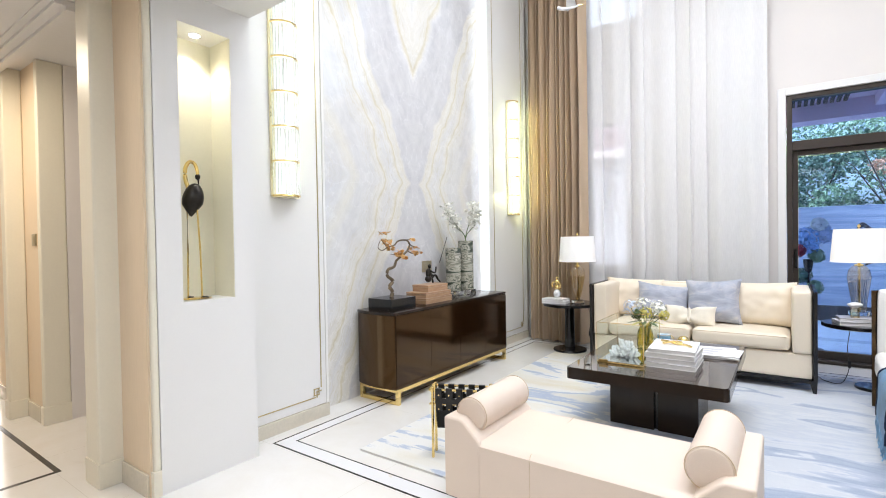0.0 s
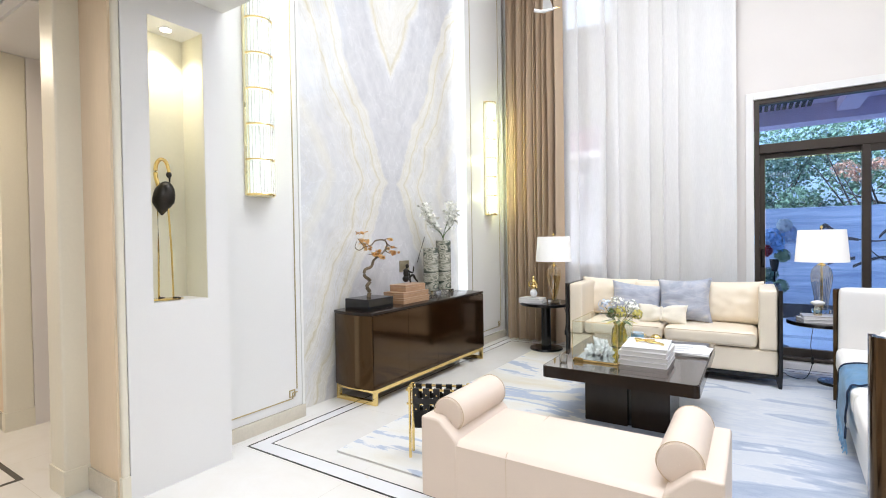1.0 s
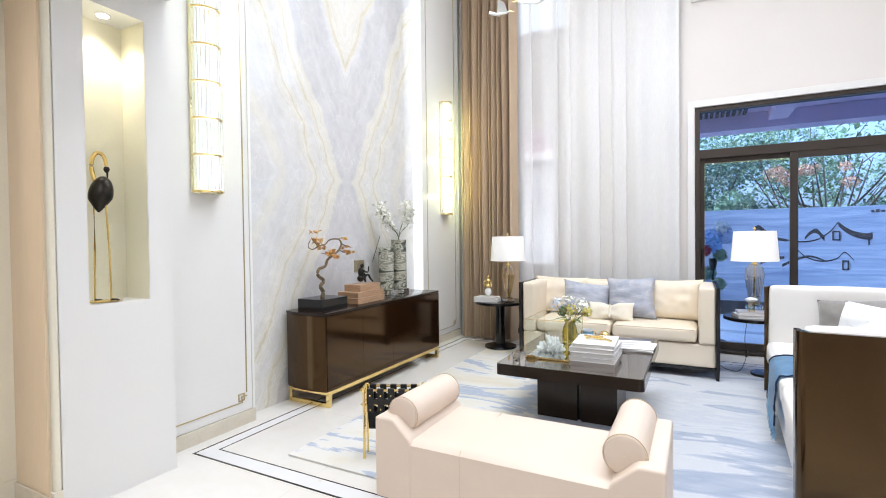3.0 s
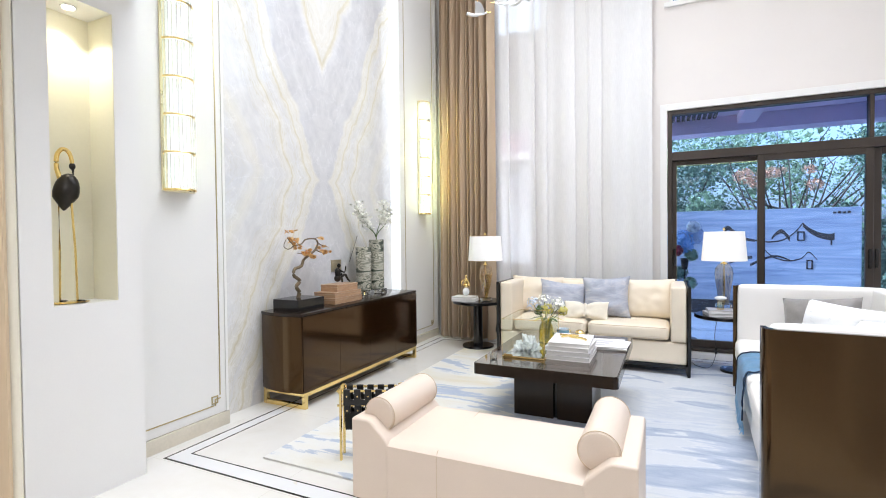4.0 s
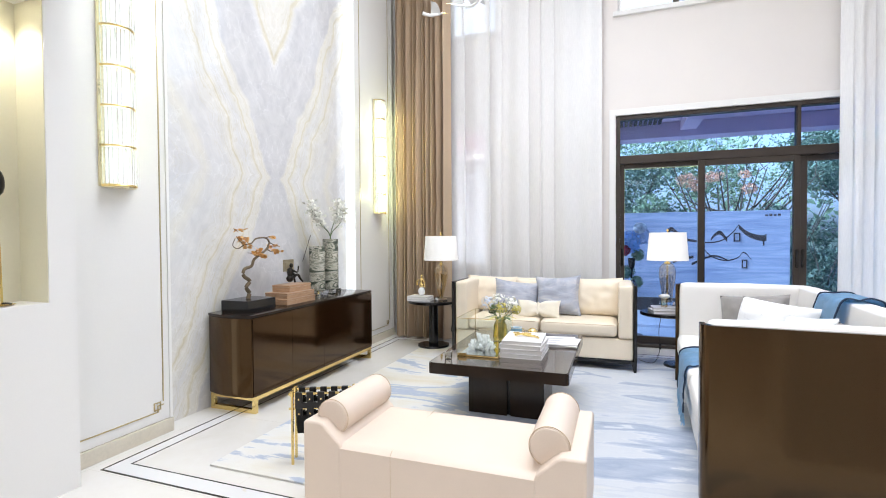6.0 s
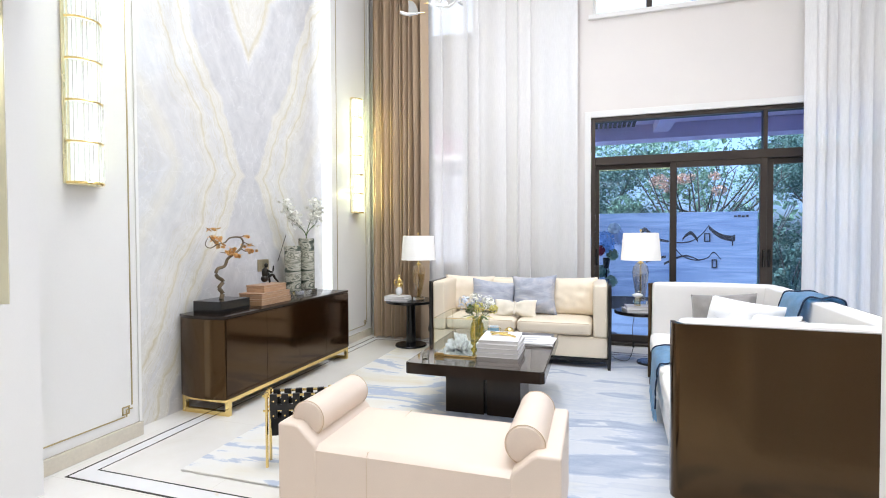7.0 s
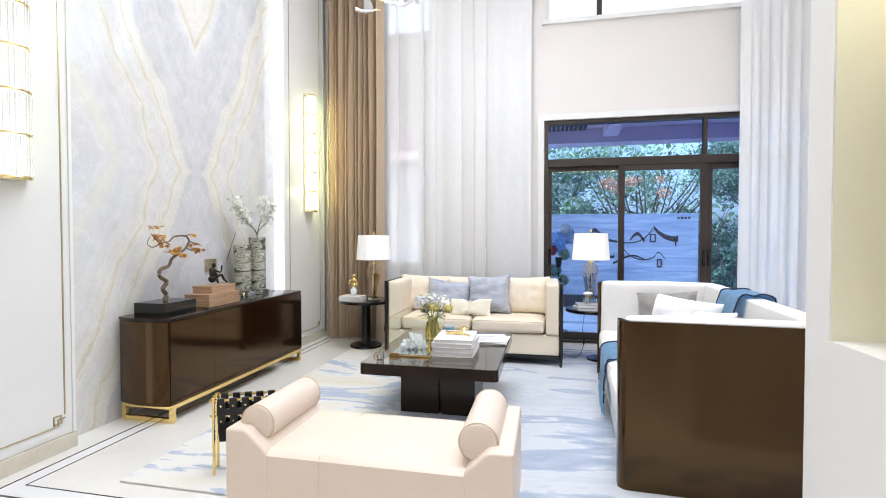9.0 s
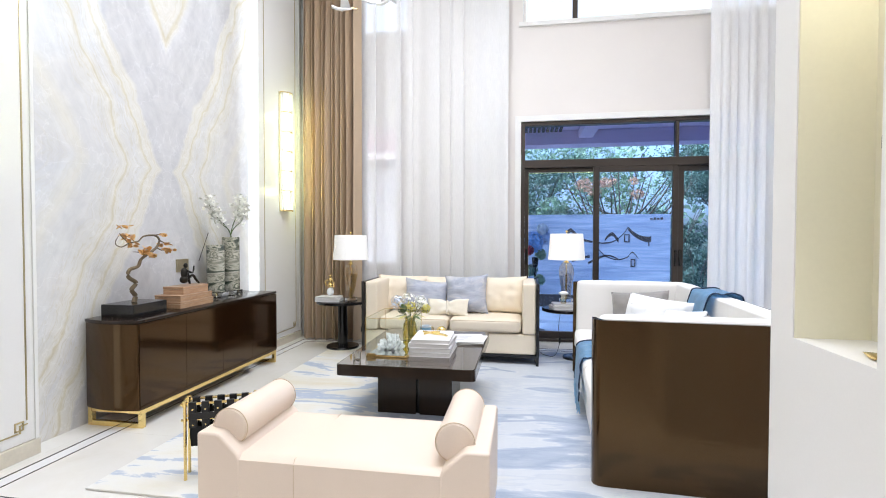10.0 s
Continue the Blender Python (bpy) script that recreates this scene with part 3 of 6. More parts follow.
def side_panel(name, y0, y1, ya, yb, keys):
    ob = structure(name, box(-2.92, -2.745, y0, y1, 0.09, HIGH, 0.004), "panel", "ivory lacquered wall panel with brass line", "wall panel")
    part("baseboard", box(-2.92, -2.729, y0, y1, 0, 0.088, 0.003), "baseboard", ob, "beige marble baseboard")
    part("edge_trim", box(-2.744, -2.737, y1 - 0.022, y1 - 0.002, 0.09, HIGH), "panel", ob)
    w = 0.007
    bm = bmesh.new()
    for y in (ya, yb):
        box(-2.746, -2.741, y - w / 2, y + w / 2, 0.215, HIGH - 0.1, bm=bm)
    box(-2.746, -2.741, ya + w, yb - 0.05, 0.150, 0.150 + w, bm=bm)
    for yk, s in keys:
        for a in ((yk - 0.025, yk + 0.025, 0.165, 0.165 + w), (yk - 0.025, yk + 0.025, 0.210, 0.210 + w), (yk - 0.025, yk - 0.025 + w, 0.165, 0.21),
                  (yk + 0.025 - w, yk + 0.025, 0.165, 0.21), (yk, yk + s * 0.045, 0.19, 0.19 + w), (yk, yk + w, 0.15, 0.19)):
            box(-2.746, -2.740, min(a[0], a[1]), max(a[0], a[1]), a[2], a[3], bm=bm)
    part("brass_line", bm, "brass_line", ob, "thin brass line with a square key corner")
    return ob


side_panel("wall_panel", 1.60, 2.365, 1.66, 2.298, [(2.255, 1)])
side_panel("wall_panel", 4.76, 5.70, 4.865, 5.585, [(5.54, 1)])
# emission stands for the panel's side face, brightened by an LED out of sight
tagged(finish("led_glow_sheet", box(-2.915, -2.752, 4.745, 4.758, 0.0, HIGH), "led"), "glowing sheet for hidden LED light in the recess beside the marble slab", "led light", "recess lights")
# unseen sheet in place of the near LED, washing the slab's edge
tagged(finish("led_glow_sheet", box(-2.855, -2.76, 2.367, 2.376, 0.02, HIGH), "led"), "glowing sheet for hidden LED light in the recess beside the marble slab", "led light", "recess lights")


def wall_with_holes(name, u0, u1, z0, z1, holes, v0, v1, axis, material, label):
    """A wall in pieces round its rectangular openings. axis: the one along which it runs."""
    bm = bmesh.new()
    us = sorted({u0, u1, *[h[0] for h in holes], *[h[1] for h in holes]})
    zs = sorted({z0, z1, *[h[2] for h in holes], *[h[3] for h in holes]})
    us, zs = [u for u in us if u0 <= u <= u1], [z for z in zs if z0 <= z <= z1]
    solid = [[not any(h[0] - 1e-6 <= (a + b) / 2 <= h[1] + 1e-6 and h[2] - 1e-6 <= (c + d) / 2 <= h[3] + 1e-6 for h in holes)
              for c, d in zip(zs, zs[1:])] for a, b in zip(us, us[1:])]
    put = {"x": lambda u, v, z: (u, v, z), "y": lambda u, v, z: (v, u, z)}[axis]
    cache = {}

    def vert(i, k, j):
        key = (i, k, j)
        if key not in cache:
            cache[key] = bm.verts.new(put(us[i], (v0, v1)[k], zs[j]))
        return cache[key]
    ni, nj = len(us) - 1, len(zs) - 1
    for i in range(ni):
        for j in range(nj):
            if not solid[i][j]:
                continue
            for k in (0, 1):
                bm.faces.new((vert(i, k, j), vert(i + 1, k, j), vert(i + 1, k, j + 1), vert(i, k, j + 1)))
            for di, dj, e in ((-1, 0, ((i, j), (i, j + 1))), (1, 0, ((i + 1, j), (i + 1, j + 1))), (0, -1, ((i, j), (i + 1, j))), (0, 1, ((i, j + 1), (i + 1, j + 1)))):
                a, b = i + di, j + dj
                if not (0 <= a < ni and 0 <= b < nj and solid[a][b]):
                    (p, q), (r, s) = e
                    bm.faces.new((vert(p, 0, q), vert(r, 0, s), vert(r, 1, s), vert(p, 1, q)))
    return structure(name, bm, material, label, "wall")


# window wall: sliding door, upper window, and the two windows behind the sheer
wall_with_holes("wall_north", -3.05, 3.3, 0, HIGH,
                [(0.0, 2.86, 0.0, 2.655), (0.02, 2.86, 3.84, 5.35), (-2.00, -1.53, 0.90, 2.66), (-2.02, -1.40, 3.84, 5.35)],
                5.94, 6.10, "x", "wall", "warm white window wall of the tall room")
wall_with_holes("wall_east", 1.744, 6.1, 0, HIGH, [], 3.05, 3.2, "y", "wall", "warm white side wall")
structure("baseboard", box(-2.73, -0.075, 5.925, 5.94, 0, 0.09, 0.003), "baseboard", "beige marble baseboard", "baseboard")
structure("ceiling", box(-3.05, 3.3, 1.70, 6.1, HIGH, HIGH + 0.1), "ceiling", "white ceiling of the tall room", "ceiling")
structure("ceiling_low", box(-5.6, 3.3, -3.2, 1.66, LOW, LOW + 0.15), "ceiling", "low white ceiling of the hall", "ceiling")
structure("wall_upper_south", box(-3.05, 3.3, 1.55, 1.66, LOW + 0.15, HIGH), "wall", "warm white wall above the hall", "wall")


def pier(name, face, side, y0, y1, n0, n1):
    """A white pier with a lit niche in its face. side: +1 where the face looks to +x."""
    back = face - side * 0.36
    depth = face - side * 0.21
    ob = wall_with_holes(name, y0, y1, 0, LOW, [(n0, n1, 0.957, 2.415)], *sorted((face, depth)), "y", "pier", "white pier with a tall display niche")
    part("pier_back", box(*sorted((depth, back)), y0, y1, 0, LOW), "pier", ob)
    s = side
    part("niche_back", box(*sorted((depth, depth + s * 0.003)), n0, n1, 0.957, 2.415), "niche", ob, "cream niche lining")
    for a, b in ((n0, n0 + 0.003), (n1 - 0.003, n1)):
        part("niche_side", box(*sorted((depth + s * 0.003, face - s * 0.004)), a, b, 0.957, 2.415), "niche", ob, "cream niche lining")
    spot = lathe([(0.026, 2.408), (0.026, 2.4135)], 20, (face + depth) / 2, (n0 + n1) / 2)
    part("downlight", spot, "spot", ob, "small round lit downlight in the top of the niche")
    ring = bmesh.new()
    lathe([(0.036, 2.411), (0.036, 2.4145)], 20, (face + depth) / 2, (n0 + n1) / 2, bm=ring)
    part("downlight_ring", ring, "porcelain", ob)
    lamp = new("niche_light", bpy.data.lights.new("niche_light", "SPOT"))
    lamp.data.energy, lamp.data.spot_size, lamp.data.spot_blend, lamp.data.color, lamp.data.shadow_soft_size = 3.0, radians(110), 0.6, (1.0, 0.96, 0.87), 0.03
    lamp.matrix_world = look(((face + depth) / 2, (n0 + n1) / 2, 2.40), ((face + depth) / 2 - side * 0.02, (n0 + n1) / 2, 0))
    return ob


pier("wall_pier_west", -2.552, 1, 1.12, 1.66, 1.245, 1.535)
pier("wall_pier_east", 0.838, -1, 1.12, 1.735, 1.255, 1.605)
structure("wall_east_return", box(1.198, 3.3, 1.12, 1.735, 0, LOW), "wall", "warm white wall beside the pier", "wall")
structure("wall_hall_east", box(2.4, 2.55, -3.2, 1.12, 0, LOW), "wall", "warm white hall wall", "wall")
structure("wall_hall_south", box(-5.6, 2.55, -3.2, -3.05, 0, LOW), "wall", "warm white hall wall behind", "wall")
structure("wall_hall_west", box(-5.6, -5.45, -3.05, 1.07, 0, LOW), "wall", "warm white hall end wall", "wall")

# hall wall with its passage, mouldings and baseboards
structure("wall_hall_north", box(-2.905, -2.575, 1.075, 1.115, 0, LOW), "reveal", "beige papered hall wall", "wall")
structure("wall_hall_north", box(-5.45, -4.30, 1.115, 1.26, 0, LOW), "reveal", "beige papered hall wall beside the passage", "wall")
structure("wall_passage_west", box(-4.42, -4.25, 1.26, 2.6, 0, LOW), "wall", "warm white passage wall", "wall")
structure("wall_passage_end", box(-4.42, -3.05, 2.6, 2.75, 0, LOW), "wall", "warm white passage end wall", "wall")
structure("ceiling_passage", box(-4.42, -2.92, 1.66, 2.75, LOW - 0.06, LOW + 0.15), "ceiling", "low white passage ceiling", "ceiling")


def moulding(name, x, y0, y1, w, h=LOW, label="ivory lacquered door casing with a rounded edge"):
    ob = structure(name, box(x - w / 2, x + w / 2, y0, y1, 0.0, h, 0.012, 3), "casing", label, "trim")
    part("plinth", box(x - w / 2 - 0.006, x + w / 2 + 0.006, y0 - 0.006, y1, 0, 0.13, 0.004), "casing", ob)
    return ob


moulding("trim_casing", -2.972, 0.965, 1.115, 0.175)
moulding("trim_edge", -2.568, 1.085, 1.12, 0.03)
moulding("trim_casing", -4.68, 1.0, 1.115, 0.10)
moulding("trim_edge", -4.275, 1.10, 1.26, 0.05)
structure("baseboard", box(-2.8785, -2.585, 1.062, 1.075, 0, 0.115, 0.003), "baseboard", "beige marble baseboard", "baseboard")
structure("baseboard", box(-4.63, -4.31, 1.10, 1.115, 0, 0.115, 0.003), "baseboard", "beige marble baseboard", "baseboard")
structure("baseboard", box(-5.45, -4.735, 1.10, 1.115, 0, 0.115, 0.003), "baseboard", "beige marble baseboard", "baseboard")
bm = bmesh.new()
for k, (d, h) in enumerate(((0.0, 0.05), (0.05, 0.03), (0.085, 0.012))):
    box(-5.45, -3.13, 1.0 - d - 0.05, 1.0 - d, LOW - h, LOW, bm=bm)
structure("ceiling_moulding", bm, "ceiling", "stepped white plaster moulding along the hall ceiling", "trim")
sw = thing("light_switch", (-4.40, 1.113, 1.27), "brass light switch plate on the beige wall", "switch")
part("plate", box(-0.04, 0.04, -0.010, 0.001, 0, 0.085, 0.003), "plate", sw)
part("rocker", box(-0.022, 0.022, -0.014, -0.009, 0.018, 0.067, 0.002), "plate", sw)


# ---- sliding door and windows ----
def rect_frame(x0, x1, z0, z1, w, y0, y1, bevel=0.003, wb=None):
    bm = bmesh.new()
    wb = w if wb is None else wb
    for a in ((x0, x0 + w, z0, z1), (x1 - w, x1, z0, z1), (x0 + w, x1 - w, z1 - w, z1), (x0 + w, x1 - w, z0, z0 + wb)):
        box(a[0], a[1], y0, y1, a[2], a[3], bevel, 1, bm=bm)
    return bm


def pane_of(parent, x0, x1, z0, z1, y, glass="door_pane"):
    ob = part("pane", box(x0, x1, y, y + 0.008, z0, z1), glass, parent, "clear window pane")
    ob.visible_shadow = False
    return ob


door = new("door_1")
tagged(door, "bronze aluminium sliding glass door with a fixed light above, closed", "sliding door", kind="structure")
part("door_frame", rect_frame(0.004, 2.856, 0.0, 2.652, 0.045, 5.945, 6.06, wb=0.03), "frame", door)
part("transom_bar", box(0.049, 2.811, 5.95, 6.05, 2.10, 2.195, 0.004, 1), "frame", door)
part("mullion", box(1.765, 1.80, 5.955, 6.045, 2.195, 2.607, 0.003, 1), "frame", door)
pane_of(door, 0.049, 1.765, 2.195, 2.607, 6.0)
pane_of(door, 1.80, 2.811, 2.195, 2.607, 6.0)
for i, (x0, x1, y) in enumerate(((0.050, 0.93, 6.005), (0.855, 1.80, 5.955), (1.81, 2.808, 6.005))):
    leaf = part("door_leaf", rect_frame(x0, x1, 0.035, 2.10, 0.062 if i else 0.045, y, y + 0.045, wb=0.08), "frame", door)
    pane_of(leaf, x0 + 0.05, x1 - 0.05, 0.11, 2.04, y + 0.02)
    hx = x0 + 0.022 if i != 1 else x1 - 0.03
    hx = 1.836 if i == 2 else hx
    part("handle", box(hx - 0.012, hx + 0.012, y - 0.022, y + 0.002, 0.93, 1.12, 0.006), "black", leaf, "dark recessed pull handle")
cas = structure("trim_door", rect_frame(-0.072, 2.93, -0.07, 2.722, 0.07, 5.915, 5.945), "panel", "white casing round the sliding door", "trim")

for nm, x0, x1, z0, z1, mull in (("window_1", 0.02, 2.86, 3.84, 5.35, (0.63, 2.2)), ("window_2", -2.00, -1.53, 0.90, 2.66, ()), ("window_3", -2.02, -1.40, 3.84, 5.35, ())):
    w = new(nm)
    tagged(w, "white framed window with blue daylight behind it", "window", kind="structure")
    part("window_frame", rect_frame(x0 + 0.002, x1 - 0.002, z0 + 0.002, z1 - 0.002, 0.035, 5.99, 6.05), "panel", w)
    part("window_sill", box(x0 - 0.05, x1 + 0.05, 5.90, 5.942, z0 - 0.055, z0 - 0.002, 0.006), "panel", w)
    for mx in mull:
        part("mullion", box(mx - 0.03, mx + 0.03, 6.0, 6.05, z0 + 0.037, z1 - 0.037, 0.003), "frame", w, "dark window mullion")
    if nm == "window_2":
        part("mullion", box(x0 + 0.037, x1 - 0.037, 6.0, 6.05, 2.12, 2.18, 0.003), "panel", w)
    pane_of(w, x0 + 0.037, x1 - 0.037, z0 + 0.037, z1 - 0.037, 6.015, "pane")

# ---- curtains ----
tagged(finish("curtain", pleats(-2.66, -1.925, 5.70, 0.012, 5.68, 0.17, (0.55, 0.9, 0.7, 1.1, 0.75, 1.0, 0.6, 0.95, 0.8, 1.2, 1.5), seed=3), "brown_drape"), "taupe brown floor-length curtain with deep folds", "curtain")
tagged(finish("curtain", voile(-2.735, -2.655, 5.74, 0.012, 5.68, [(0.5, 0.03)], seed=8, sway=0.006), "sheer"), "narrow white sheer curtain edge beside the wall", "sheer curtain")
tagged(finish("sheer_curtain", voile(-1.99, -0.15, 5.80, 0.012, 5.68, [(0.10, 0.03), (0.27, 0.06), (0.36, 0.03), (0.53, 0.055), (0.62, 0.02), (0.70, 0.03)], seed=11), "sheer"), "floor-length white sheer curtain before the windows", "sheer curtain", "sheer curtains")
tagged(finish("sheer_curtain", voile(-0.60, -0.165, 5.86, 0.012, 5.68, [(0.10, 0.07), (0.32, 0.08), (0.52, 0.09), (0.72, 0.07), (0.88, 0.07)], seed=21), "sheer"), "gathered white sheer curtain beside the sliding door", "sheer curtain", "sheer curtains")
tagged(finish("sheer_curtain", voile(2.07, 2.98, 5.80, 0.012, 5.68, [(0.06, 0.07), (0.16, 0.05), (0.27, 0.06), (0.38, 0.05), (0.46, 0.05), (0.60, 0.06), (0.75, 0.06), (0.9, 0.06)], seed=17), "sheer"), "floor-length white sheer curtain over the door's side", "sheer curtain", "sheer curtains")
tagged(finish("curtain_track", box(-2.72, 3.04, 5.60, 5.88, 5.68, 5.745), "ceiling"), "white curtain pelmet under the ceiling", "curtain track")

# ---- rug ----
tagged(finish("rug", box(-2.10, 1.75, 2.045, 5.34, 0.001, 0.013, 0.004, 2), "rug"), "hand-tufted rug with brushed blue, white and sand shapes", "rug")

# ---- sideboard ----
def sideboard():
    t = thing("sideboard", (-2.417, 2.735, 0), "dark lacquered sideboard on a polished gold base by the marble wall", "sideboard")
    # local x runs to the wall (negative), y along the wall
    L, D, z0, z1 = 1.795, 0.425, 0.125, 0.690
    outline = [(0.0, 0.008), (0.0, L - 0.02), (-0.02, L), (-D, L), (-D, 0.030)]
    outline += [(-D + (D - 0.012) * k / 16, 0.030 * (1 - k / 16) - 0.034 * math.sin(math.pi * (k / 16) ** 0.9)) for k in range(1, 16)] + [(-0.012, 0.0), (-0.004, 0.002)]
    part("body", prism([(x * 0.985 - 0.003, 0.006 + y * 0.993) for x, y in outline], z0, z1, axis="z"), "wood", t, "dark brown lacquered wooden body")
    part("top", prism([(x * 1.0, y) for x, y in outline], z1 + 0.004, 0.714, axis="z", bevel=0.004), "darkwood", t, "dark glossy wooden top")
    n, gap = 4, 0.0012
    w = (L - 0.04) / n
    for i in range(n):
        y = 0.018 + i * w
        part("door", box(-0.008, 0.0012, y + gap / 2, y + w - gap / 2, z0 + 0.006, z1 - 0.006, 0.0012), "wood", t, "flush lacquered door")
    bm = bmesh.new()
    b = 0.032
    for y in (0.035, L - 0.06):
        for x in (-0.035, -D + 0.01):
            box(x, x + b, y, y + b, 0.0, z0, 0.002, 1, bm=bm)
        box(-D + 0.036, -0.035, y, y + b, 0.0, b, 0.002, 1, bm=bm)
        box(-D + 0.036, -0.035, y, y + b, z0 - b, z0 - 0.001, 0.002, 1, bm=bm)
    for x in (-0.035, -D + 0.01):
        box(x, x + b, 0.035 + b, L - 0.06, z0 - b, z0 - 0.001, 0.002, 1, bm=bm)
    part("base_frame", bm, "gold", t, "polished gold metal base frame")
    return t


sideboard()


# ---- bench with two bolsters ----
def bench():
    t = thing("bench", (-1.256, 1.74, 0), "blush leather daybed bench with two bolsters on the rug's edge", "bench")
    W, D, zb = 1.18, 0.525, 0.115
    arm = [(0.0, zb), (0.0, 0.472), (0.085, 0.472), (0.105, 0.462), (0.178, 0.395), (0.187, 0.375), (0.187, zb)]
    part("arm", prism(arm, 0.0, D, bevel=0.012), "pink_leather", t)
    part("arm", prism([(W - x, z) for x, z in reversed(arm)], 0.0, D, bevel=0.012), "pink_leather", t)
    # a seat that bulges a little between the arms
    bm = bmesh.new()
    nx, ny = 20, 12
    x0, x1, y0, y1 = 0.176, W - 0.176, 0.004, D - 0.004
    ys = [-1 + 2 * j / ny for j in range(ny + 1)]
    ys = [max(-1, min(1, math.copysign(abs(y) ** 0.5, y))) for y in ys]
    grid = [[bm.verts.new((x0 + (x1 - x0) * i / nx, (y0 + y1) / 2 + ys[j] * (y1 - y0) / 2, 0.388 + 0.008 * (1 - (2 * i / nx - 1) ** 2) * (1 - ys[j] ** 2)
                           - 0.016 * (max(abs(ys[j]) - 0.9, 0) / 0.1) ** 2)) for j in range(ny + 1)] for i in range(nx + 1)]
    for a, b in zip(grid, grid[1:]):
        for j in range(ny):
            bm.faces.new((a[j], a[j + 1], b[j + 1], b[j]))
    for j in (0, ny):
        low = [bm.verts.new((g[j].co.x, g[j].co.y, zb)) for g in grid]
        for i in range(nx):
            bm.faces.new((grid[i][j], grid[i + 1][j], low[i + 1], low[i]))
    seat = part("seat", bm, "pink_leather", t, "blush leather seat with a stitched seam")
    sx = x0 + (x1 - x0) * 0.29
    part("seam", tube([(sx, y0 - 0.0006, zb + 0.01), (sx, y0 - 0.0006, 0.368), (sx, y0 + 0.012, 0.388), (sx, y1 - 0.012, 0.392)], 0.0012, 5), "piping", seat, "stitched seam")
    for x in (0.105, W - 0.138):
        bm = bmesh.new()
        r, ln, n, zc, ys = 0.077, D - 0.085, 32, 0.474, 0.062
        prof = [(0.0, 0.0), (0.055, 0.0), (0.070, 0.004), (r, 0.016), (r, ln / 2), (r, ln - 0.016), (0.070, ln - 0.004), (0.055, ln), (0.0, ln)]
        rings = [[bm.verts.new((x + max(q, 0.001) * math.cos(2 * math.pi * k / n), ys + y, zc + max(q, 0.001) * math.sin(2 * math.pi * k / n))) for k in range(n)] for q, y in prof]
        for a, b in zip(rings, rings[1:]):
            for k in range(n):
                bm.faces.new((a[k], a[(k + 1) % n], b[(k + 1) % n], b[k]))
        bo = part("bolster", bm, "pink_leather", t, "round leather bolster with piped ends")
        for y in (ys + 0.010, ys + ln - 0.010):
            part("piping", tube([(x + r * math.cos(a), y, zc + r * math.sin(a)) for a in [2 * math.pi * k / 32 for k in range(33)]], 0.0018, 6), "piping", bo)
    part("plinth", box(0.05, W - 0.05, 0.03, D - 0.03, 0.014, zb - 0.001, 0.003), "darkwood", t, "dark wooden plinth")
    return t


bench()


# ---- coffee table ----
def coffee_table():
    t = thing("coffee_table", (-0.69, 3.49, 0.013), "dark glossy square coffee table on a slotted pedestal", "coffee table")
    part("tabletop", box(-0.445, 0.445, -0.60, 0.62, 0.37, 0.437, 0.032, 4, only="z"), "darkwood", t, "thick espresso tabletop with a polished surface")
    part("top_sheet", box(-0.437, 0.437, -0.592, 0.612, 0.4375, 0.4405, 0.028, 4, only="z"), "smoked_glass", t, "smoked glass top sheet")
    for x0, x1 in ((-0.29, -0.012), (0.012, 0.245)):
        part("pedestal", box(x0, x1, -0.20, 0.24, 0.0, 0.369, 0.004), "darkwood", t)
    part("core", box(-0.0115, 0.0115, -0.17, 0.21, 0.0, 0.369), "black", t)
    return t


coffee_table()


# ---- sofa by the windows ----
def sofa_north():
    t = thing("sofa", (-0.70, 4.71, 0.013), "cream leather two-seat sofa in a black wooden frame", "sofa", "sofas")
    H = 0.80
    W = 0.893
    part("base", pad(-W + 0.03, W - 0.03, 0.033, 0.74, 0.10, 0.302, 0.012, 0.003), "leather", t, "tan leather base")
    part("rail", box(-W + 0.02, W - 0.02, 0.05, 0.73, 0.065, 0.098, 0.003), "black", t, "black base rail")
    for s in (-1, 1):
        for y in (0.012, 0.70):
            leg = prism([(s * (W - 0.055), 0.098), (s * (W - 0.002), 0.098), (s * (W - 0.006), 0.0), (s * (W - 0.03), 0.0)], y, y + 0.045)
            part("leg", leg, "black", t, "black tapered leg")
        x0, x1 = sorted((s * (W - 0.165), s * (W - 0.03)))
        part("arm", pad(x0, x1, 0.016, 0.74, 0.30, H - 0.002, 0.018, 0.003, 0.003, seed=s), "leather", t)
        x0, x1 = sorted((s * (W - 0.028), s * W))
        part("arm_frame", box(x0, x1, 0.0, 0.76, 0.099, H, 0.004), "black", t, "black lacquered side frame")
    part("backrest", pad(-W + 0.166, W - 0.166, 0.60, 0.74, 0.30, H - 0.002, 0.025, 0.005), "leather", t)
    part("back_frame", box(-W + 0.029, W - 0.029, 0.742, 0.762, 0.099, H - 0.035, 0.004), "black", t)
    for x0, x1 in ((-W + 0.168, -0.004), (0.004, W - 0.168)):
        c = part("seat", pad(x0, x1, 0.012, 0.60, 0.303, 0.446, 0.030, 0.010, seed=x0), "leather", t, "leather seat cushion with piping")
        for z in (0.326, 0.424):
            part("piping", tube([(x0 + 0.03, 0.0215, z), (x1 - 0.03, 0.0215, z)], 0.0035, 6), "piping", c)
    return t


sofa_north()


def pillow(w, h, d, loc, rx, rz, ry, material, label, seed, name="cushion", pinch=0.12):
    ob = finish(name, cushion(w, h, d, pinch=pinch, seed=seed), material)
    ob.matrix_world = pose(*loc, rx, ry, rz)
    return tagged(ob, label, "cushion", "cushions")


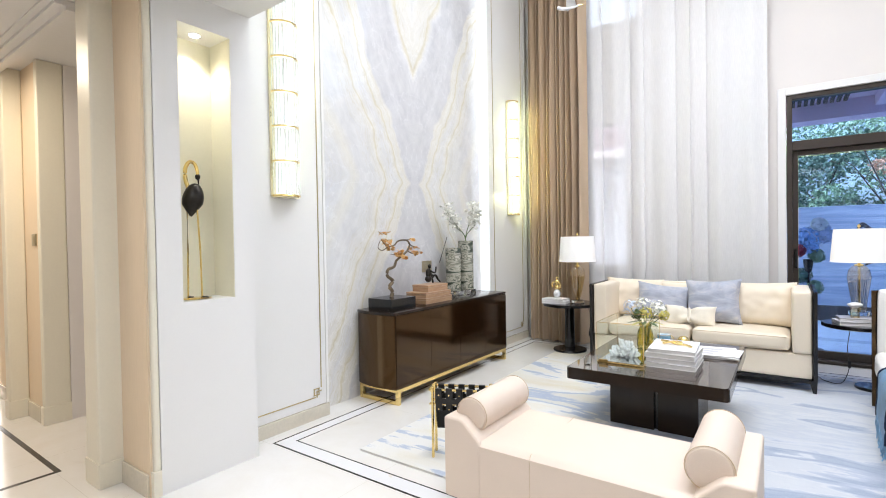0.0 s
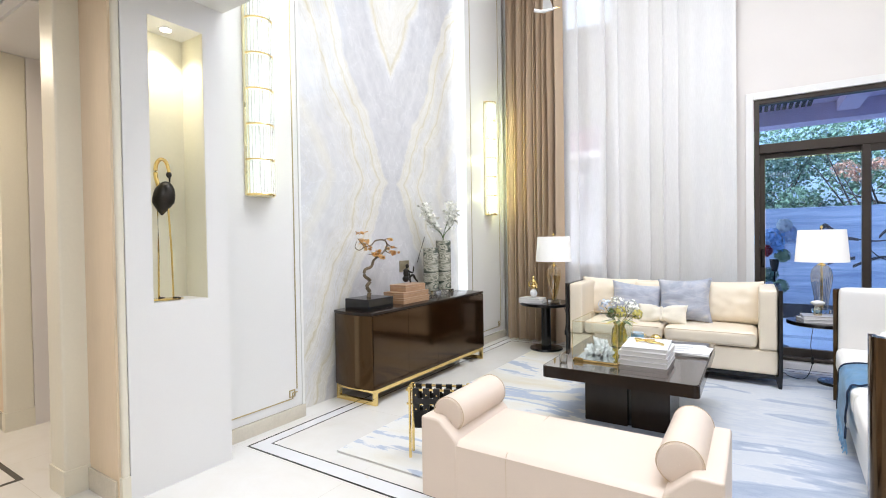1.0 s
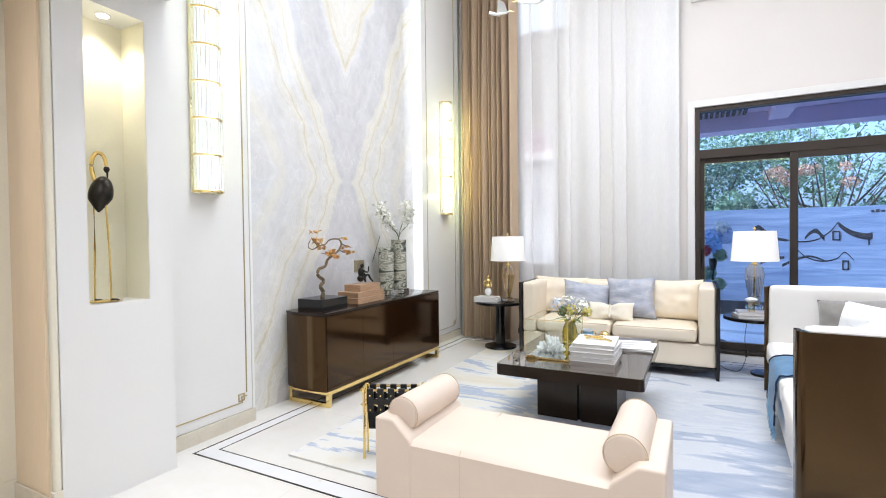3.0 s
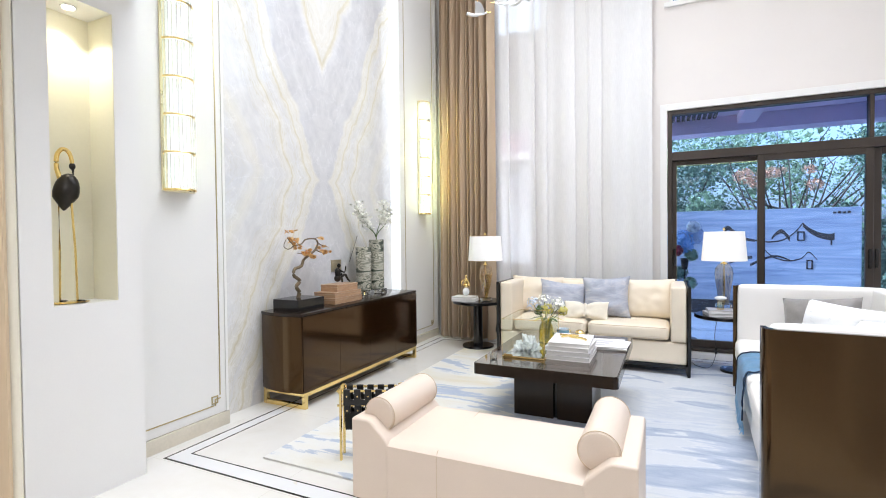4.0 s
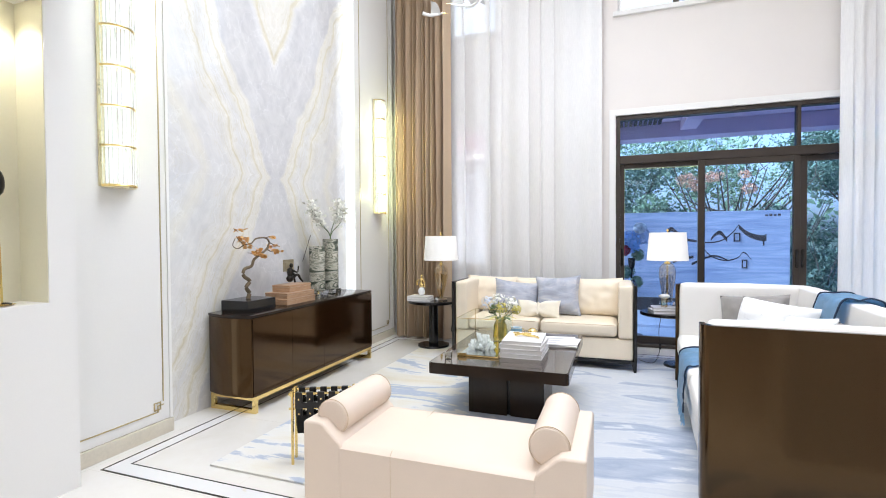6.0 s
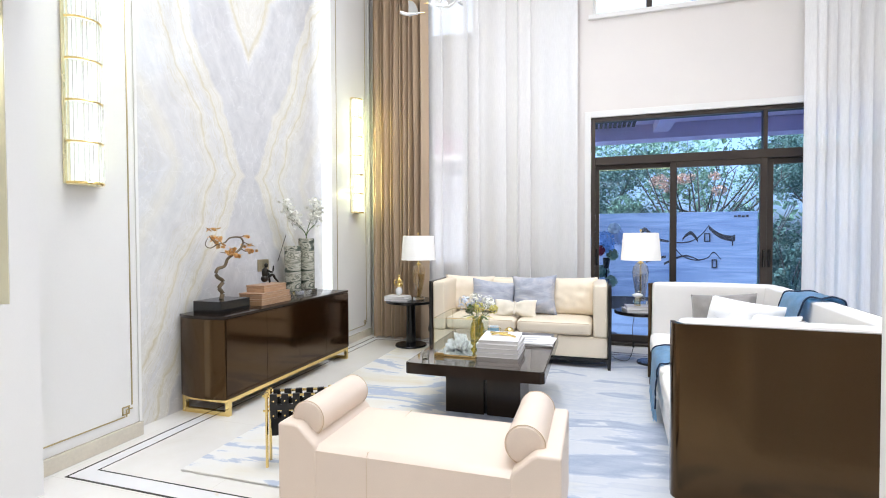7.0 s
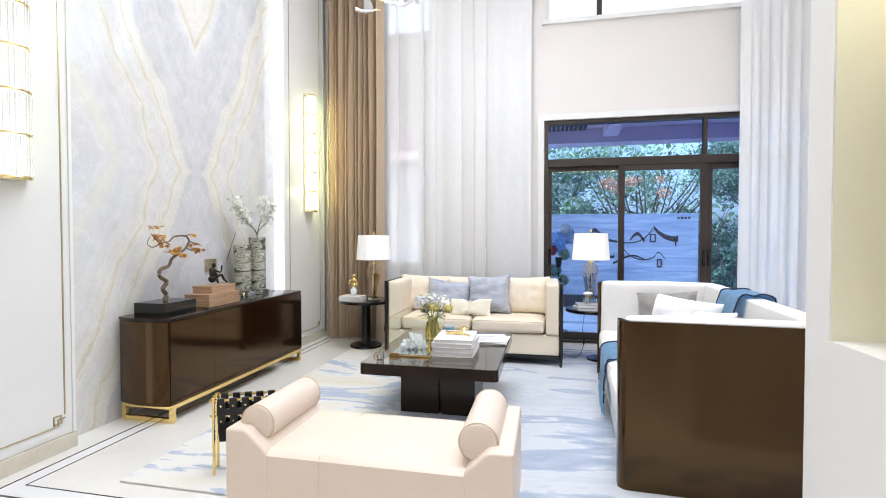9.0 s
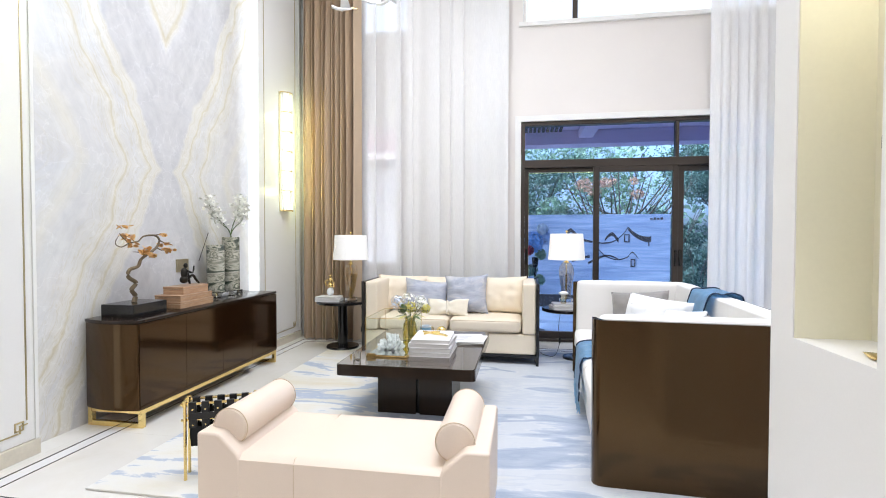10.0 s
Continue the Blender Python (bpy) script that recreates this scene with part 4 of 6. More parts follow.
pillow(0.56, 0.40, 0.17, (-1.30, 5.20, 0.445), -12, 8, 2, "leather", "plump cream leather back cushion", 1)
pillow(0.52, 0.37, 0.17, (-0.80, 5.24, 0.445), -12, 0, 0, "leather", "plump cream leather back cushion behind the blue ones", 2)
pillow(0.56, 0.40, 0.18, (-0.20, 5.19, 0.445), -13, -7, -2, "leather", "plump cream leather back cushion with creases", 3)
pillow(0.50, 0.37, 0.16, (-1.01, 5.06, 0.450), -20, 8, 6, "blue_satin", "blue-grey brocade cushion on the cream sofa", 4, pinch=0.24)
pillow(0.48, 0.43, 0.16, (-0.56, 5.07, 0.445), -17, -4, -3, "blue_satin", "blue-grey brocade cushion on the cream sofa", 5, pinch=0.24)
lum = pillow(0.44, 0.19, 0.11, (-0.735, 4.90, 0.443), -22, -3, -1, "ivory_satin", "small ivory satin lumbar cushion gathered in its middle", 6)
for v in lum.data.vertices:
    k = math.exp(-(v.co.x / 0.05) ** 2)
    v.co.z = 0.095 + (v.co.z - 0.095) * (1 - 0.32 * k)
    v.co.y *= 1 - 0.35 * k
part("band", box(-0.012, 0.012, -0.047, 0.047, 0.028, 0.162, 0.01, 2), "ivory_satin", lum, "gathered satin band")


# ---- sofa along the side ----
def sofa_east():
    t = thing("sofa", (0.385, 2.49, 0.013), "long white leather sofa in a glossy bronze shell", "sofa", "sofas", rz=-3)
    L, H, X = 2.22, 0.835, 1.02
    # near shell with a rounded front corner
    def shell(y, s):
        r = 0.05
        pts = [(0.0 + r - r * math.cos(a), y + s * (r - r * math.sin(a)) if s > 0 else y - (r - r * math.sin(a))) for a in [radians(k * 15) for k in range(7)]]
        inner = [(X, y + s * 0.0), (X, y + s * 0.028), (r + 0.01, y + s * 0.028), (0.026, y + s * 0.06), (0.022, y + s * 0.10), (0.0, y + s * 0.10)]
        return pts + inner
    part("end_shell", prism(shell(0.0, 1), 0.0, H, axis="z"), "bronze", t, "glossy bronze lacquered end panel with a rounded corner")
    part("end_shell", prism(shell(L, -1), 0.0, H, axis="z"), "bronze", t)
    part("back_shell", box(X - 0.028, X, 0.029, L - 0.029, 0.0, H, 0.004), "bronze", t)
    for y0, y1 in ((0.030, 0.15), (L - 0.15, L - 0.030)):
        part("arm", pad(0.03, X - 0.03, y0, y1, 0.06, H + 0.018, 0.028, 0.006, seed=y0), "white_leather", t, "white leather arm")
    bm = prism([(X - 0.19, 0.40), (X - 0.15, H + 0.01), (X - 0.03, H + 0.012), (X - 0.03, 0.06), (X - 0.19, 0.06)], 0.151, L - 0.151, bevel=0.018)
    part("backrest", bm, "white_leather", t)
    part("base", pad(0.032, X - 0.20, 0.155, L - 0.155, 0.03, 0.25, 0.015, 0.003), "white_leather", t)
    n = 3
    w = (L - 0.31) / n
    for i in range(n):
        part("seat", pad(0.004, X - 0.20, 0.155 + i * w + 0.002, 0.155 + (i + 1) * w - 0.002, 0.252, 0.425, 0.038, 0.010, seed=i), "white_leather", t, "white leather seat cushion")
    return t


sofa_east()
pillow(0.48, 0.37, 0.15, (0.99, 4.20, 0.45), -16, -30, -6, "grey_satin", "grey satin cushion on the white sofa", 7)
pillow(0.54, 0.38, 0.17, (0.97, 3.84, 0.445), -20, -48, 3, "white_cloth", "white cushion with a faint grey pattern", 8)
pillow(0.44, 0.34, 0.15, (1.04, 3.46, 0.445), -20, -74, -7, "white_cloth", "white cushion with a faint grey pattern", 9)
pillow(0.44, 0.34, 0.15, (1.06, 3.02, 0.45), -22, -84, 5, "grey_satin", "grey satin cushion on the white sofa", 10)


def drape(name, path, y0, y1, thick, material, label, fringe_ends, skew=0.0):
    """A throw laid along a path of (x, z) pairs, y0 to y1 wide, with a bound edge and fringe."""
    pts = curve_points([(x, 0, z) for x, z in path], 6)
    bm = bmesh.new()
    ny = 14
    rows = []
    for i, p in enumerate(pts):
        rows.append([bm.verts.new((p.x + 0.006 * noise.noise(Vector((i * 0.3, j * 0.5, 2))), y0 + (y1 - y0) * j / ny + skew * i / len(pts) + 0.012 * noise.noise(Vector((i * 0.25, 7, 1))),
                                   p.z + 0.010 * noise.noise(Vector((i * 0.3, j * 0.6, 5))))) for j in range(ny + 1)])
    for a, b in zip(rows, rows[1:]):
        for j in range(ny):
            bm.faces.new((a[j], a[j + 1], b[j + 1], b[j]))
    edges = [[tuple(r[0].co + Vector((0, 0, 0.004))) for r in rows], [tuple(r[-1].co + Vector((0, 0, 0.004))) for r in rows]]
    ends = [v.co.copy() for v in rows[-1]] if fringe_ends else []
    bmesh.ops.solidify(bm, geom=bm.faces[:], thickness=thick)
    t = finish(name, bm, material)
    t.matrix_world = pose(0.385, 2.49, 0, 0, 0, -3) @ pose(-0.385, -2.49, 0)
    tagged(t, label, "throw", "throws")
    for e in edges:
        part("braided_edge", tube(e, 0.0055, 6), "throw_edge", t, "dark braided edge")
    if ends:
        bm = bmesh.new()
        rnd = random.Random(5)
        for k in range(40):
            u = k / 39 * (len(ends) - 1)
            a = ends[int(u)].lerp(ends[min(int(u) + 1, len(ends) - 1)], u - int(u))
            tube([a, a + Vector((rnd.uniform(-0.01, 0.01), rnd.uniform(-0.01, 0.01), -0.05)), a + Vector((rnd.uniform(-0.012, 0.012), rnd.uniform(-0.012, 0.012), -0.085))], 0.003, 5, bm=bm)
        part("fringe", bm, "throw", t)
    return t


drape("throw_blanket", [(1.10, 0.44), (0.85, 0.442), (0.60, 0.442), (0.44, 0.44), (0.385, 0.40), (0.375, 0.30), (0.37, 0.13)], 3.40, 3.95, 0.010, "throw", "blue knitted throw hanging over the sofa's seat", True)
drape("throw_blanket", [(1.45, 0.62), (1.435, 0.80), (1.40, 0.875), (1.30, 0.880), (1.22, 0.868), (1.185, 0.78), (1.165, 0.62)], 3.52, 3.92, 0.012, "throw", "blue knitted throw with a dark edge over the sofa's back", False)

# ---- crystal wall lamps ----
def sconce(y, watts):
    t = thing("wall_lamp", (-2.745, y, 1.565), "tall tiered crystal wall lamp with a gold frame, lit", "wall lamp", "crystal wall lamps")
    H, n, r = 1.37, 6, 0.094
    part("back_plate", box(0.001, 0.014, -0.104, 0.104, 0.0, H, 0.003), "pale_gold", t, "gold back plate")
    arc = [radians(-86 + 172 * k / 16) for k in range(17)]
    for i in range(n + 1):
        z = 0.006 + i * (H - 0.012) / n
        part("gold_ring", tube([(0.014 + r * math.cos(a), r * math.sin(a), z) for a in arc], 0.0055 if i else 0.008, 6), "gold", t, "gold ring")
    bottom = [(0.014, -r), *[(0.014 + r * math.cos(a), r * math.sin(a)) for a in arc], (0.014, r)]
    part("bottom_plate", prism(bottom, -0.006, 0.003, axis="z"), "pale_gold", t)
    core = [(0.0145 + 0.055 * math.cos(a), 0.074 * math.sin(a)) for a in arc]
    part("lamp_core", prism(core, 0.02, H - 0.02, axis="z"), "glow", t, "lit white diffuser behind the crystals")
    rod = None
    pitch = (H - 0.012) / n
    for i in range(n):
        z0 = 0.012 + i * pitch
        for k in range(13):
            a = radians(-80 + 160 * k / 12)
            if rod is None:
                bm = lathe([(0.0085, 0.0), (0.0105, 0.008), (0.0105, pitch - 0.030), (0.0085, pitch - 0.018)], 6)
                ob = part("crystal_rod", bm, "crystal", t, "clear crystal rod")
                rod = ob.data
            else:
                ob = new("crystal_rod", rod)
                ob.parent = t
            ob.visible_shadow = False
            ob.location = (0.014 + (r - 0.004) * math.cos(a), (r - 0.004) * math.sin(a), z0)
    for k, z in enumerate((0.24, 0.69, 1.13)):
        glow = new("wall_lamp_light", bpy.data.lights.new("wall_lamp_light", "POINT"))
        glow.data.energy, glow.data.shadow_soft_size, glow.data.color = watts / 3, 0.012, (0.92, 1.0, 0.50)
        glow.location = (-2.745 + 0.19, y + 0.10, 1.565 + z)
    return t


sconce(2.015, 0.25)
sconce(5.285, 2.5)


# ---- heron statue in the niche ----
def heron(x, y, z, rz, label):
    bm = bmesh.new()
    ball(0, 0, 0.545, 0.048, 0.054, 0.092, 3, bm=bm)
    for v in bm.verts:
        if v.co.z < 0.52:
            v.co.x *= 1 - min(0.75, (0.52 - v.co.z) * 9)
            v.co.y *= 1 - min(0.75, (0.52 - v.co.z) * 9)
    for v in bm.verts:
        v.co.y += (v.co.z - 0.545) * 0.12
    dark = len(bm.faces)
    for s in (-1, 1):
        tube([(s * 0.010, s * 0.024 - 0.006, 0.52), (s * 0.010, s * 0.030, 0.26), (s * 0.012, s * 0.034, 0.012)], 0.0048, 8, bm=bm)
    neck = curve_points([(0.0, -0.020, 0.60), (0.0, -0.034, 0.66), (0.0, -0.032, 0.72), (0.0, -0.012, 0.752), (0.0, 0.012, 0.742), (0.0, 0.024, 0.705), (0.0, 0.026, 0.675)], 6)
    tube(neck, 0.011, 10, bm=bm, taper=0.75)
    ball(0, 0, 0.006, 0.055, 0.085, 0.007, 2, bm=bm, rough=0.35, seed=4)
    gold = len(bm.faces)
    ball(0, 0.026, 0.672, 0.013, 0.014, 0.018, 2, bm=bm)
    tube([(0, 0.028, 0.665), (0, 0.030, 0.60)], 0.006, 8, bm=bm, taper=0.15)
    for s in (-1, 1):
        for a in (-40, 0, 40):
            d = Vector((math.sin(radians(a)), math.cos(radians(a)), 0)) * 0.05
            tube([(s * 0.012, s * 0.034, 0.014), (s * 0.012 + d.x, s * 0.034 + d.y * 0.7, 0.010)], 0.005, 6, bm=bm, taper=0.4)
    for i, f in enumerate(bm.faces):
        f.material_index = 0 if i < dark else 1 if i < gold else 0
    ob = finish("statue", bm, ["dark_bronze", "gold"])
    ob.matrix_world = pose(x, y, z, 0, 0, rz)
    return tagged(ob, label, "statue", "heron statues")


heron(-2.646, 1.355, 0.957, -27, "dark and gold heron statue on long legs in the niche")
heron(0.94, 1.24 + 0.08, 0.957, 200, "gold heron statue in the pier's niche")


# ---- on the sideboard ----
TOP = 0.714


def bonsai():
    t = thing("bonsai_sculpture", (-2.665, 2.985, TOP), "metal bonsai with copper leaves on a black base", "sculpture")
    part("base", box(-0.125, 0.125, -0.145, 0.165, 0.0, 0.085, 0.004), "black", t, "black lacquered block base")
    q = [(0.0, 0.0, 0.085), (0.0, 0.012, 0.13), (0.0, -0.02, 0.175), (0.005, 0.015, 0.22), (0.0, -0.045, 0.265), (0.0, -0.035, 0.315), (0.0, 0.04, 0.335), (0.0, 0.07, 0.385),
         (0.0, 0.135, 0.42), (0.0, 0.215, 0.465), (0.0, 0.245, 0.52), (0.0, 0.205, 0.555), (0.0, 0.10, 0.55), (0.0, 0.05, 0.515)]
    part("trunk", tube(curve_points(q, 5), 0.017, 10, taper=0.3), "bark", t, "gnarled bronze trunk")
    for a in ([(0, 0.05, 0.515), (0, -0.03, 0.505), (0, -0.09, 0.54), (0, -0.115, 0.57)], [(0, -0.03, 0.505), (0, -0.10, 0.475), (0, -0.15, 0.50), (0, -0.125, 0.55)],
              [(0, 0.245, 0.52), (0, 0.30, 0.50), (0, 0.36, 0.49)], [(0, 0.215, 0.465), (0, 0.28, 0.44), (0, 0.34, 0.45)], [(0, 0.205, 0.555), (0, 0.26, 0.57)], [(0, 0.135, 0.42), (0, 0.05, 0.435), (0, 0.0, 0.44)]):
        part("branch", tube(curve_points(a, 5), 0.005, 6, taper=0.4), "bark", t)
    rnd = random.Random(4)
    for cy, cz, n in ((-0.07, 0.615, 5), (-0.05, 0.555, 9), (-0.03, 0.525, 5), (0.0, 0.49, 6), (0.06, 0.435, 8), (0.13, 0.43, 8), (0.18, 0.405, 8), (0.27, 0.555, 6), (0.31, 0.485, 8), (0.34, 0.445, 9), (0.11, 0.46, 4)):
        bm = bmesh.new()
        for _ in range(n):
            c = Vector((rnd.uniform(-0.035, 0.035), cy + rnd.uniform(-0.035, 0.035), cz + rnd.uniform(-0.010, 0.012)))
            a = rnd.uniform(0, 6.3)
            d, e = Vector((math.cos(a), math.sin(a), rnd.uniform(-0.9, 0.9))) * 0.022, Vector((-math.sin(a), math.cos(a), rnd.uniform(-0.9, 0.9))) * 0.014
            vs = [bm.verts.new(c + p) for p in (-d, -0.3 * d + e, 0.5 * d + 0.8 * e, d, 0.5 * d - 0.8 * e, -0.3 * d - e)]
            bm.faces.new(vs)
        bmesh.ops.solidify(bm, geom=bm.faces[:], thickness=0.0018)
        part("leaf_cluster", bm, "copper_leaf", t, "cluster of copper leaves")
    return t


bonsai()
for i, (x0, x1, y0, y1, z0, z1) in enumerate(((-0.11, 0.115, -0.165, 0.225, 0.0, 0.05), (-0.108, 0.112, -0.16, 0.215, 0.051, 0.098), (-0.085, 0.09, -0.10, 0.195, 0.099, 0.158))):
    b = thing("box", (-2.635, 3.43, TOP + z0), "rosewood lidded box in a stack on the sideboard", "box", "stacked boxes")
    h = z1 - z0
    part("body", box(x0, x1, y0, y1, 0.0, h * 0.66, 0.002), "box_wood", b)
    part("lid", box(x0 - 0.002, x1 + 0.002, y0 - 0.002, y1 + 0.002, h * 0.68, h, 0.003), "box_wood", b)

bm = bmesh.new()
ball(0, 0, 0.045, 0.030, 0.036, 0.032, 2, bm=bm)
ball(0, 0.004, 0.095, 0.026, 0.028, 0.048, 2, bm=bm)
ball(0.004, 0.016, 0.157, 0.016, 0.018, 0.021, 2, bm=bm)
tube(curve_points([(0.012, 0.0, 0.035), (0.02, 0.075, 0.075), (0.022, 0.115, 0.035), (0.022, 0.15, 0.008)], 4), 0.013, 8, bm=bm, taper=0.6)
tube(curve_points([(-0.012, 0.0, 0.035), (-0.01, 0.055, 0.088), (-0.005, 0.065, 0.04), (0.0, 0.07, 0.006)], 4), 0.013, 8, bm=bm, taper=0.65)
tube(curve_points([(0.02, 0.0, 0.12), (0.035, 0.04, 0.10), (0.02, 0.085, 0.105), (0.015, 0.10, 0.15)], 4), 0.009, 8, bm=bm, taper=0.7)
tube(curve_points([(-0.02, 0.0, 0.12), (-0.03, 0.035, 0.09), (-0.012, 0.06, 0.085)], 4), 0.009, 8, bm=bm, taper=0.7)
fig = finish("figurine", bm, "dark_bronze")
fig.matrix_world = pose(-2.64, 3.46, TOP + 0.1585, 0, 0, 0)
tagged(fig, "small dark bronze seated figurine on the boxes", "figurine")


def vase(y, x, h, label, rise):
    t = thing("vase", (x, y, TOP), label, "vase", "marble vases")
    part("base", box(-0.073, 0.073, -0.073, 0.073, 0.0, 0.05, 0.004), "glass", t, "clear crystal foot")
    r = 0.076
    part("body", lathe([(r - 0.003, 0.051), (r, 0.056), (r, h - 0.004), (r - 0.003, h), (r - 0.008, h), (r - 0.008, 0.08)], 32), "stone_vase", t, "grey-green veined stone cylinder")
    return t


vase(3.95, -2.70, 0.475, "veined stone cylinder vase on a crystal foot", 0)
vase(4.12, -2.66, 0.545, "taller veined stone cylinder vase holding white blossom", 0)


def blossom(x, y, z):
    t = thing("magnolia_bouquet", (x, y, z), "white magnolia stems in the stone vase", "flowers")
    rnd = random.Random(9)
    for ends in (((-0.05, -0.16, 0.20), (-0.03, -0.28, 0.30)), ((0.02, 0.06, 0.2), (0.02, 0.12, 0.36)), ((0.05, 0.10, 0.16), (0.05, 0.19, 0.30)), ((-0.02, -0.10, 0.12), (-0.02, -0.22, 0.23))):
        pts = curve_points([(0, 0, -0.30), (0, 0, 0.02), *ends], 6)
        st = part("stem", tube(pts, 0.005, 6, taper=0.5), "stem", t)
        bm = bmesh.new()
        for k in range(80):
            p = pts[rnd.randrange(len(pts) // 2 + 2, len(pts))]
            c = p + Vector((rnd.uniform(-0.05, 0.05), rnd.uniform(-0.05, 0.05), rnd.uniform(-0.03, 0.06)))
            d = Vector((rnd.gauss(0, 1), rnd.gauss(0, 1), rnd.uniform(0.2, 1.2))).normalized()
            e = d.cross(Vector((rnd.gauss(0, 1), rnd.gauss(0, 1), rnd.gauss(0, 1)))).normalized() * 0.017
            d = d * 0.038
            bm.faces.new([bm.verts.new(c + q) for q in (Vector(), d * 0.5 + e, d, d * 0.5 - e)])
            tube([p, c], 0.0012, 4, bm=bm)
        part("blossom", bm, "petal_white", st, "white petals")
    return t


blossom(-2.66, 4.12, TOP + 0.545)
sk = thing("wall_socket", (-2.86, 3.72, TOP + 0.245), "brass wall socket plate on the marble", "socket")
part("plate", box(0.001, 0.009, -0.075, 0.075, 0.0, 0.11, 0.003), "plate", sk)
part("insert", box(0.008, 0.012, -0.05, 0.05, 0.025, 0.085, 0.002), "plate", sk)
rod = finish("metal_rod", tube([(-2.845, 3.92, TOP + 0.328), (-2.835, 4.04, TOP + 0.583)], 0.0024, 6), "dark_bronze")
tagged(rod, "thin dark metal rod leaning on the marble by the vases", "rod")
rod.matrix_world = pose(0, 0, 0)


# ---- side tables and lamps ----
def round_table(x, y, r, h, label, side_post):
    t = thing("side_table", (x, y, 0.013 if y < 5.3 else 0), label, "side table", "side tables")
    part("top", lathe([(r - 0.012, h - 0.034), (r, h - 0.028), (r, h - 0.006), (r - 0.006, h)], 48), "black", t, "round black lacquered top")
    if side_post:
        for dx, dy in ((0.205, -0.02), (0.205, 0.03)):
            part("post", tube([(dx, dy, 0.014), (dx, dy, h - 0.03)], 0.009, 8), "black", t, "thin black metal post")
    else:
        part("post", lathe([(0.062, 0.02), (0.055, 0.03), (0.052, h - 0.05), (0.062, h - 0.034)], 28), "black", t, "black column")
    k, cx = (0.70, 0.095) if side_post else (1.0, 0.0)
    part("base", lathe([(0.18 * k, 0.0), (0.183 * k, 0.008), (0.178 * k, 0.022), (0.05 * k, 0.028)], 44, cx), "black", t, "round black base")
    return t


round_table(-1.985, 5.20, 0.29, 0.535, "round black lacquered side table with a column", False)
round_table(0.475, 5.12, 0.245, 0.52, "round black side table with a side post", True)


def table_lamp(x, y, z, body, label, ribbed):
    t = thing("table_lamp", (x, y, z), label, "table lamp", "table lamps")
    part("foot", lathe([(0.066, 0.0), (0.07, 0.006), (0.07, 0.028), (0.05, 0.034)], 32), "glass", t, "clear crystal foot")
    if ribbed:
        prof = [(0.044, 0.035), (0.047, 0.06), (0.055, 0.14), (0.072, 0.25), (0.078, 0.31), (0.070, 0.36), (0.047, 0.395), (0.036, 0.40)]
        part("body", lathe(prof, 72, ribs=24, depth=0.05), body, t, "ribbed smoky glass jar body")
        top = 0.40
    else:
        prof = [(0.022, 0.034), (0.026, 0.05), (0.05, 0.13), (0.072, 0.24), (0.082, 0.31), (0.074, 0.37), (0.044, 0.40), (0.028, 0.405)]
        part("body", lathe(prof, 72, ribs=18, depth=0.04), body, t, "fluted amber glass urn body")
        top = 0.405
    part("stem", tube([(0, 0, 0.034), (0, 0, top)], 0.009, 10), "gold", t, "brass rod inside the glass")
    part("neck", lathe([(0.03, top), (0.03, top + 0.01), (0.012, top + 0.018), (0.012, 0.485)], 18), "gold", t, "brass neck")
    r0, r1, z0, z1 = (0.197, 0.178, 0.458, 0.735) if not ribbed else (0.187, 0.165, 0.43, 0.70)
    n = 48
    bm = bmesh.new()
    rings = [[bm.verts.new((r * math.cos(2 * math.pi * k / n), r * math.sin(2 * math.pi * k / n), zz)) for k in range(n)] for r, zz in ((r0, z0), (r1, z1), (r1 - 0.003, z1), (r0 - 0.003, z0))]
    for a, b in zip(rings, rings[1:] + rings[:1]):
        for k in range(n):
            bm.faces.new((a[k], a[(k + 1) % n], b[(k + 1) % n], b[k]))
    sh = part("shade", bm, "shade", t, "white linen drum shade")
    part("bulb", ball(0, 0, (z0 + z1) / 2, 0.03, 0.03, 0.045, 2), "glow", t, "lit bulb")
    part("finial", lathe([(0.006, 0.485), (0.006, z1 - 0.01), (0.004, z1 + 0.012), (0.011, z1 + 0.02), (0.012, z1 + 0.028), (0.004, z1 + 0.038)], 12), "gold", t, "small brass finial")
    part("spider", tube([(-r1 + 0.004, 0, z1 - 0.012), (0, 0, z1 - 0.012), (r1 - 0.004, 0, z1 - 0.012)], 0.002, 5), "gold", t)
    return t


table_lamp(-1.895, 5.22, 0.549, "amber", "table lamp with an amber glass urn and white shade", False)
table_lamp(0.478, 5.15, 0.60, "smoke", "table lamp with a ribbed glass jar and white shade", True)


def book(w, d, h, loc, rz, cover, label, group="stacked books"):
    t = thing("book", loc, label, "book", group, rz)
    part("page_block", box(-w / 2 + 0.004, w / 2 - 0.003, -d / 2 + 0.004, d / 2 - 0.004, 0.003, h - 0.003), "paper", t, "white page edges")
    for z0, z1 in ((0.0, 0.003), (h - 0.003, h)):
        part("cover", box(-w / 2, w / 2, -d / 2, d / 2, z0, z1, 0.001, 1), cover, t)
    part("spine", box(-w / 2, -w / 2 + 0.003, -d / 2, d / 2, 0.003, h - 0.003), cover, t)
    return t


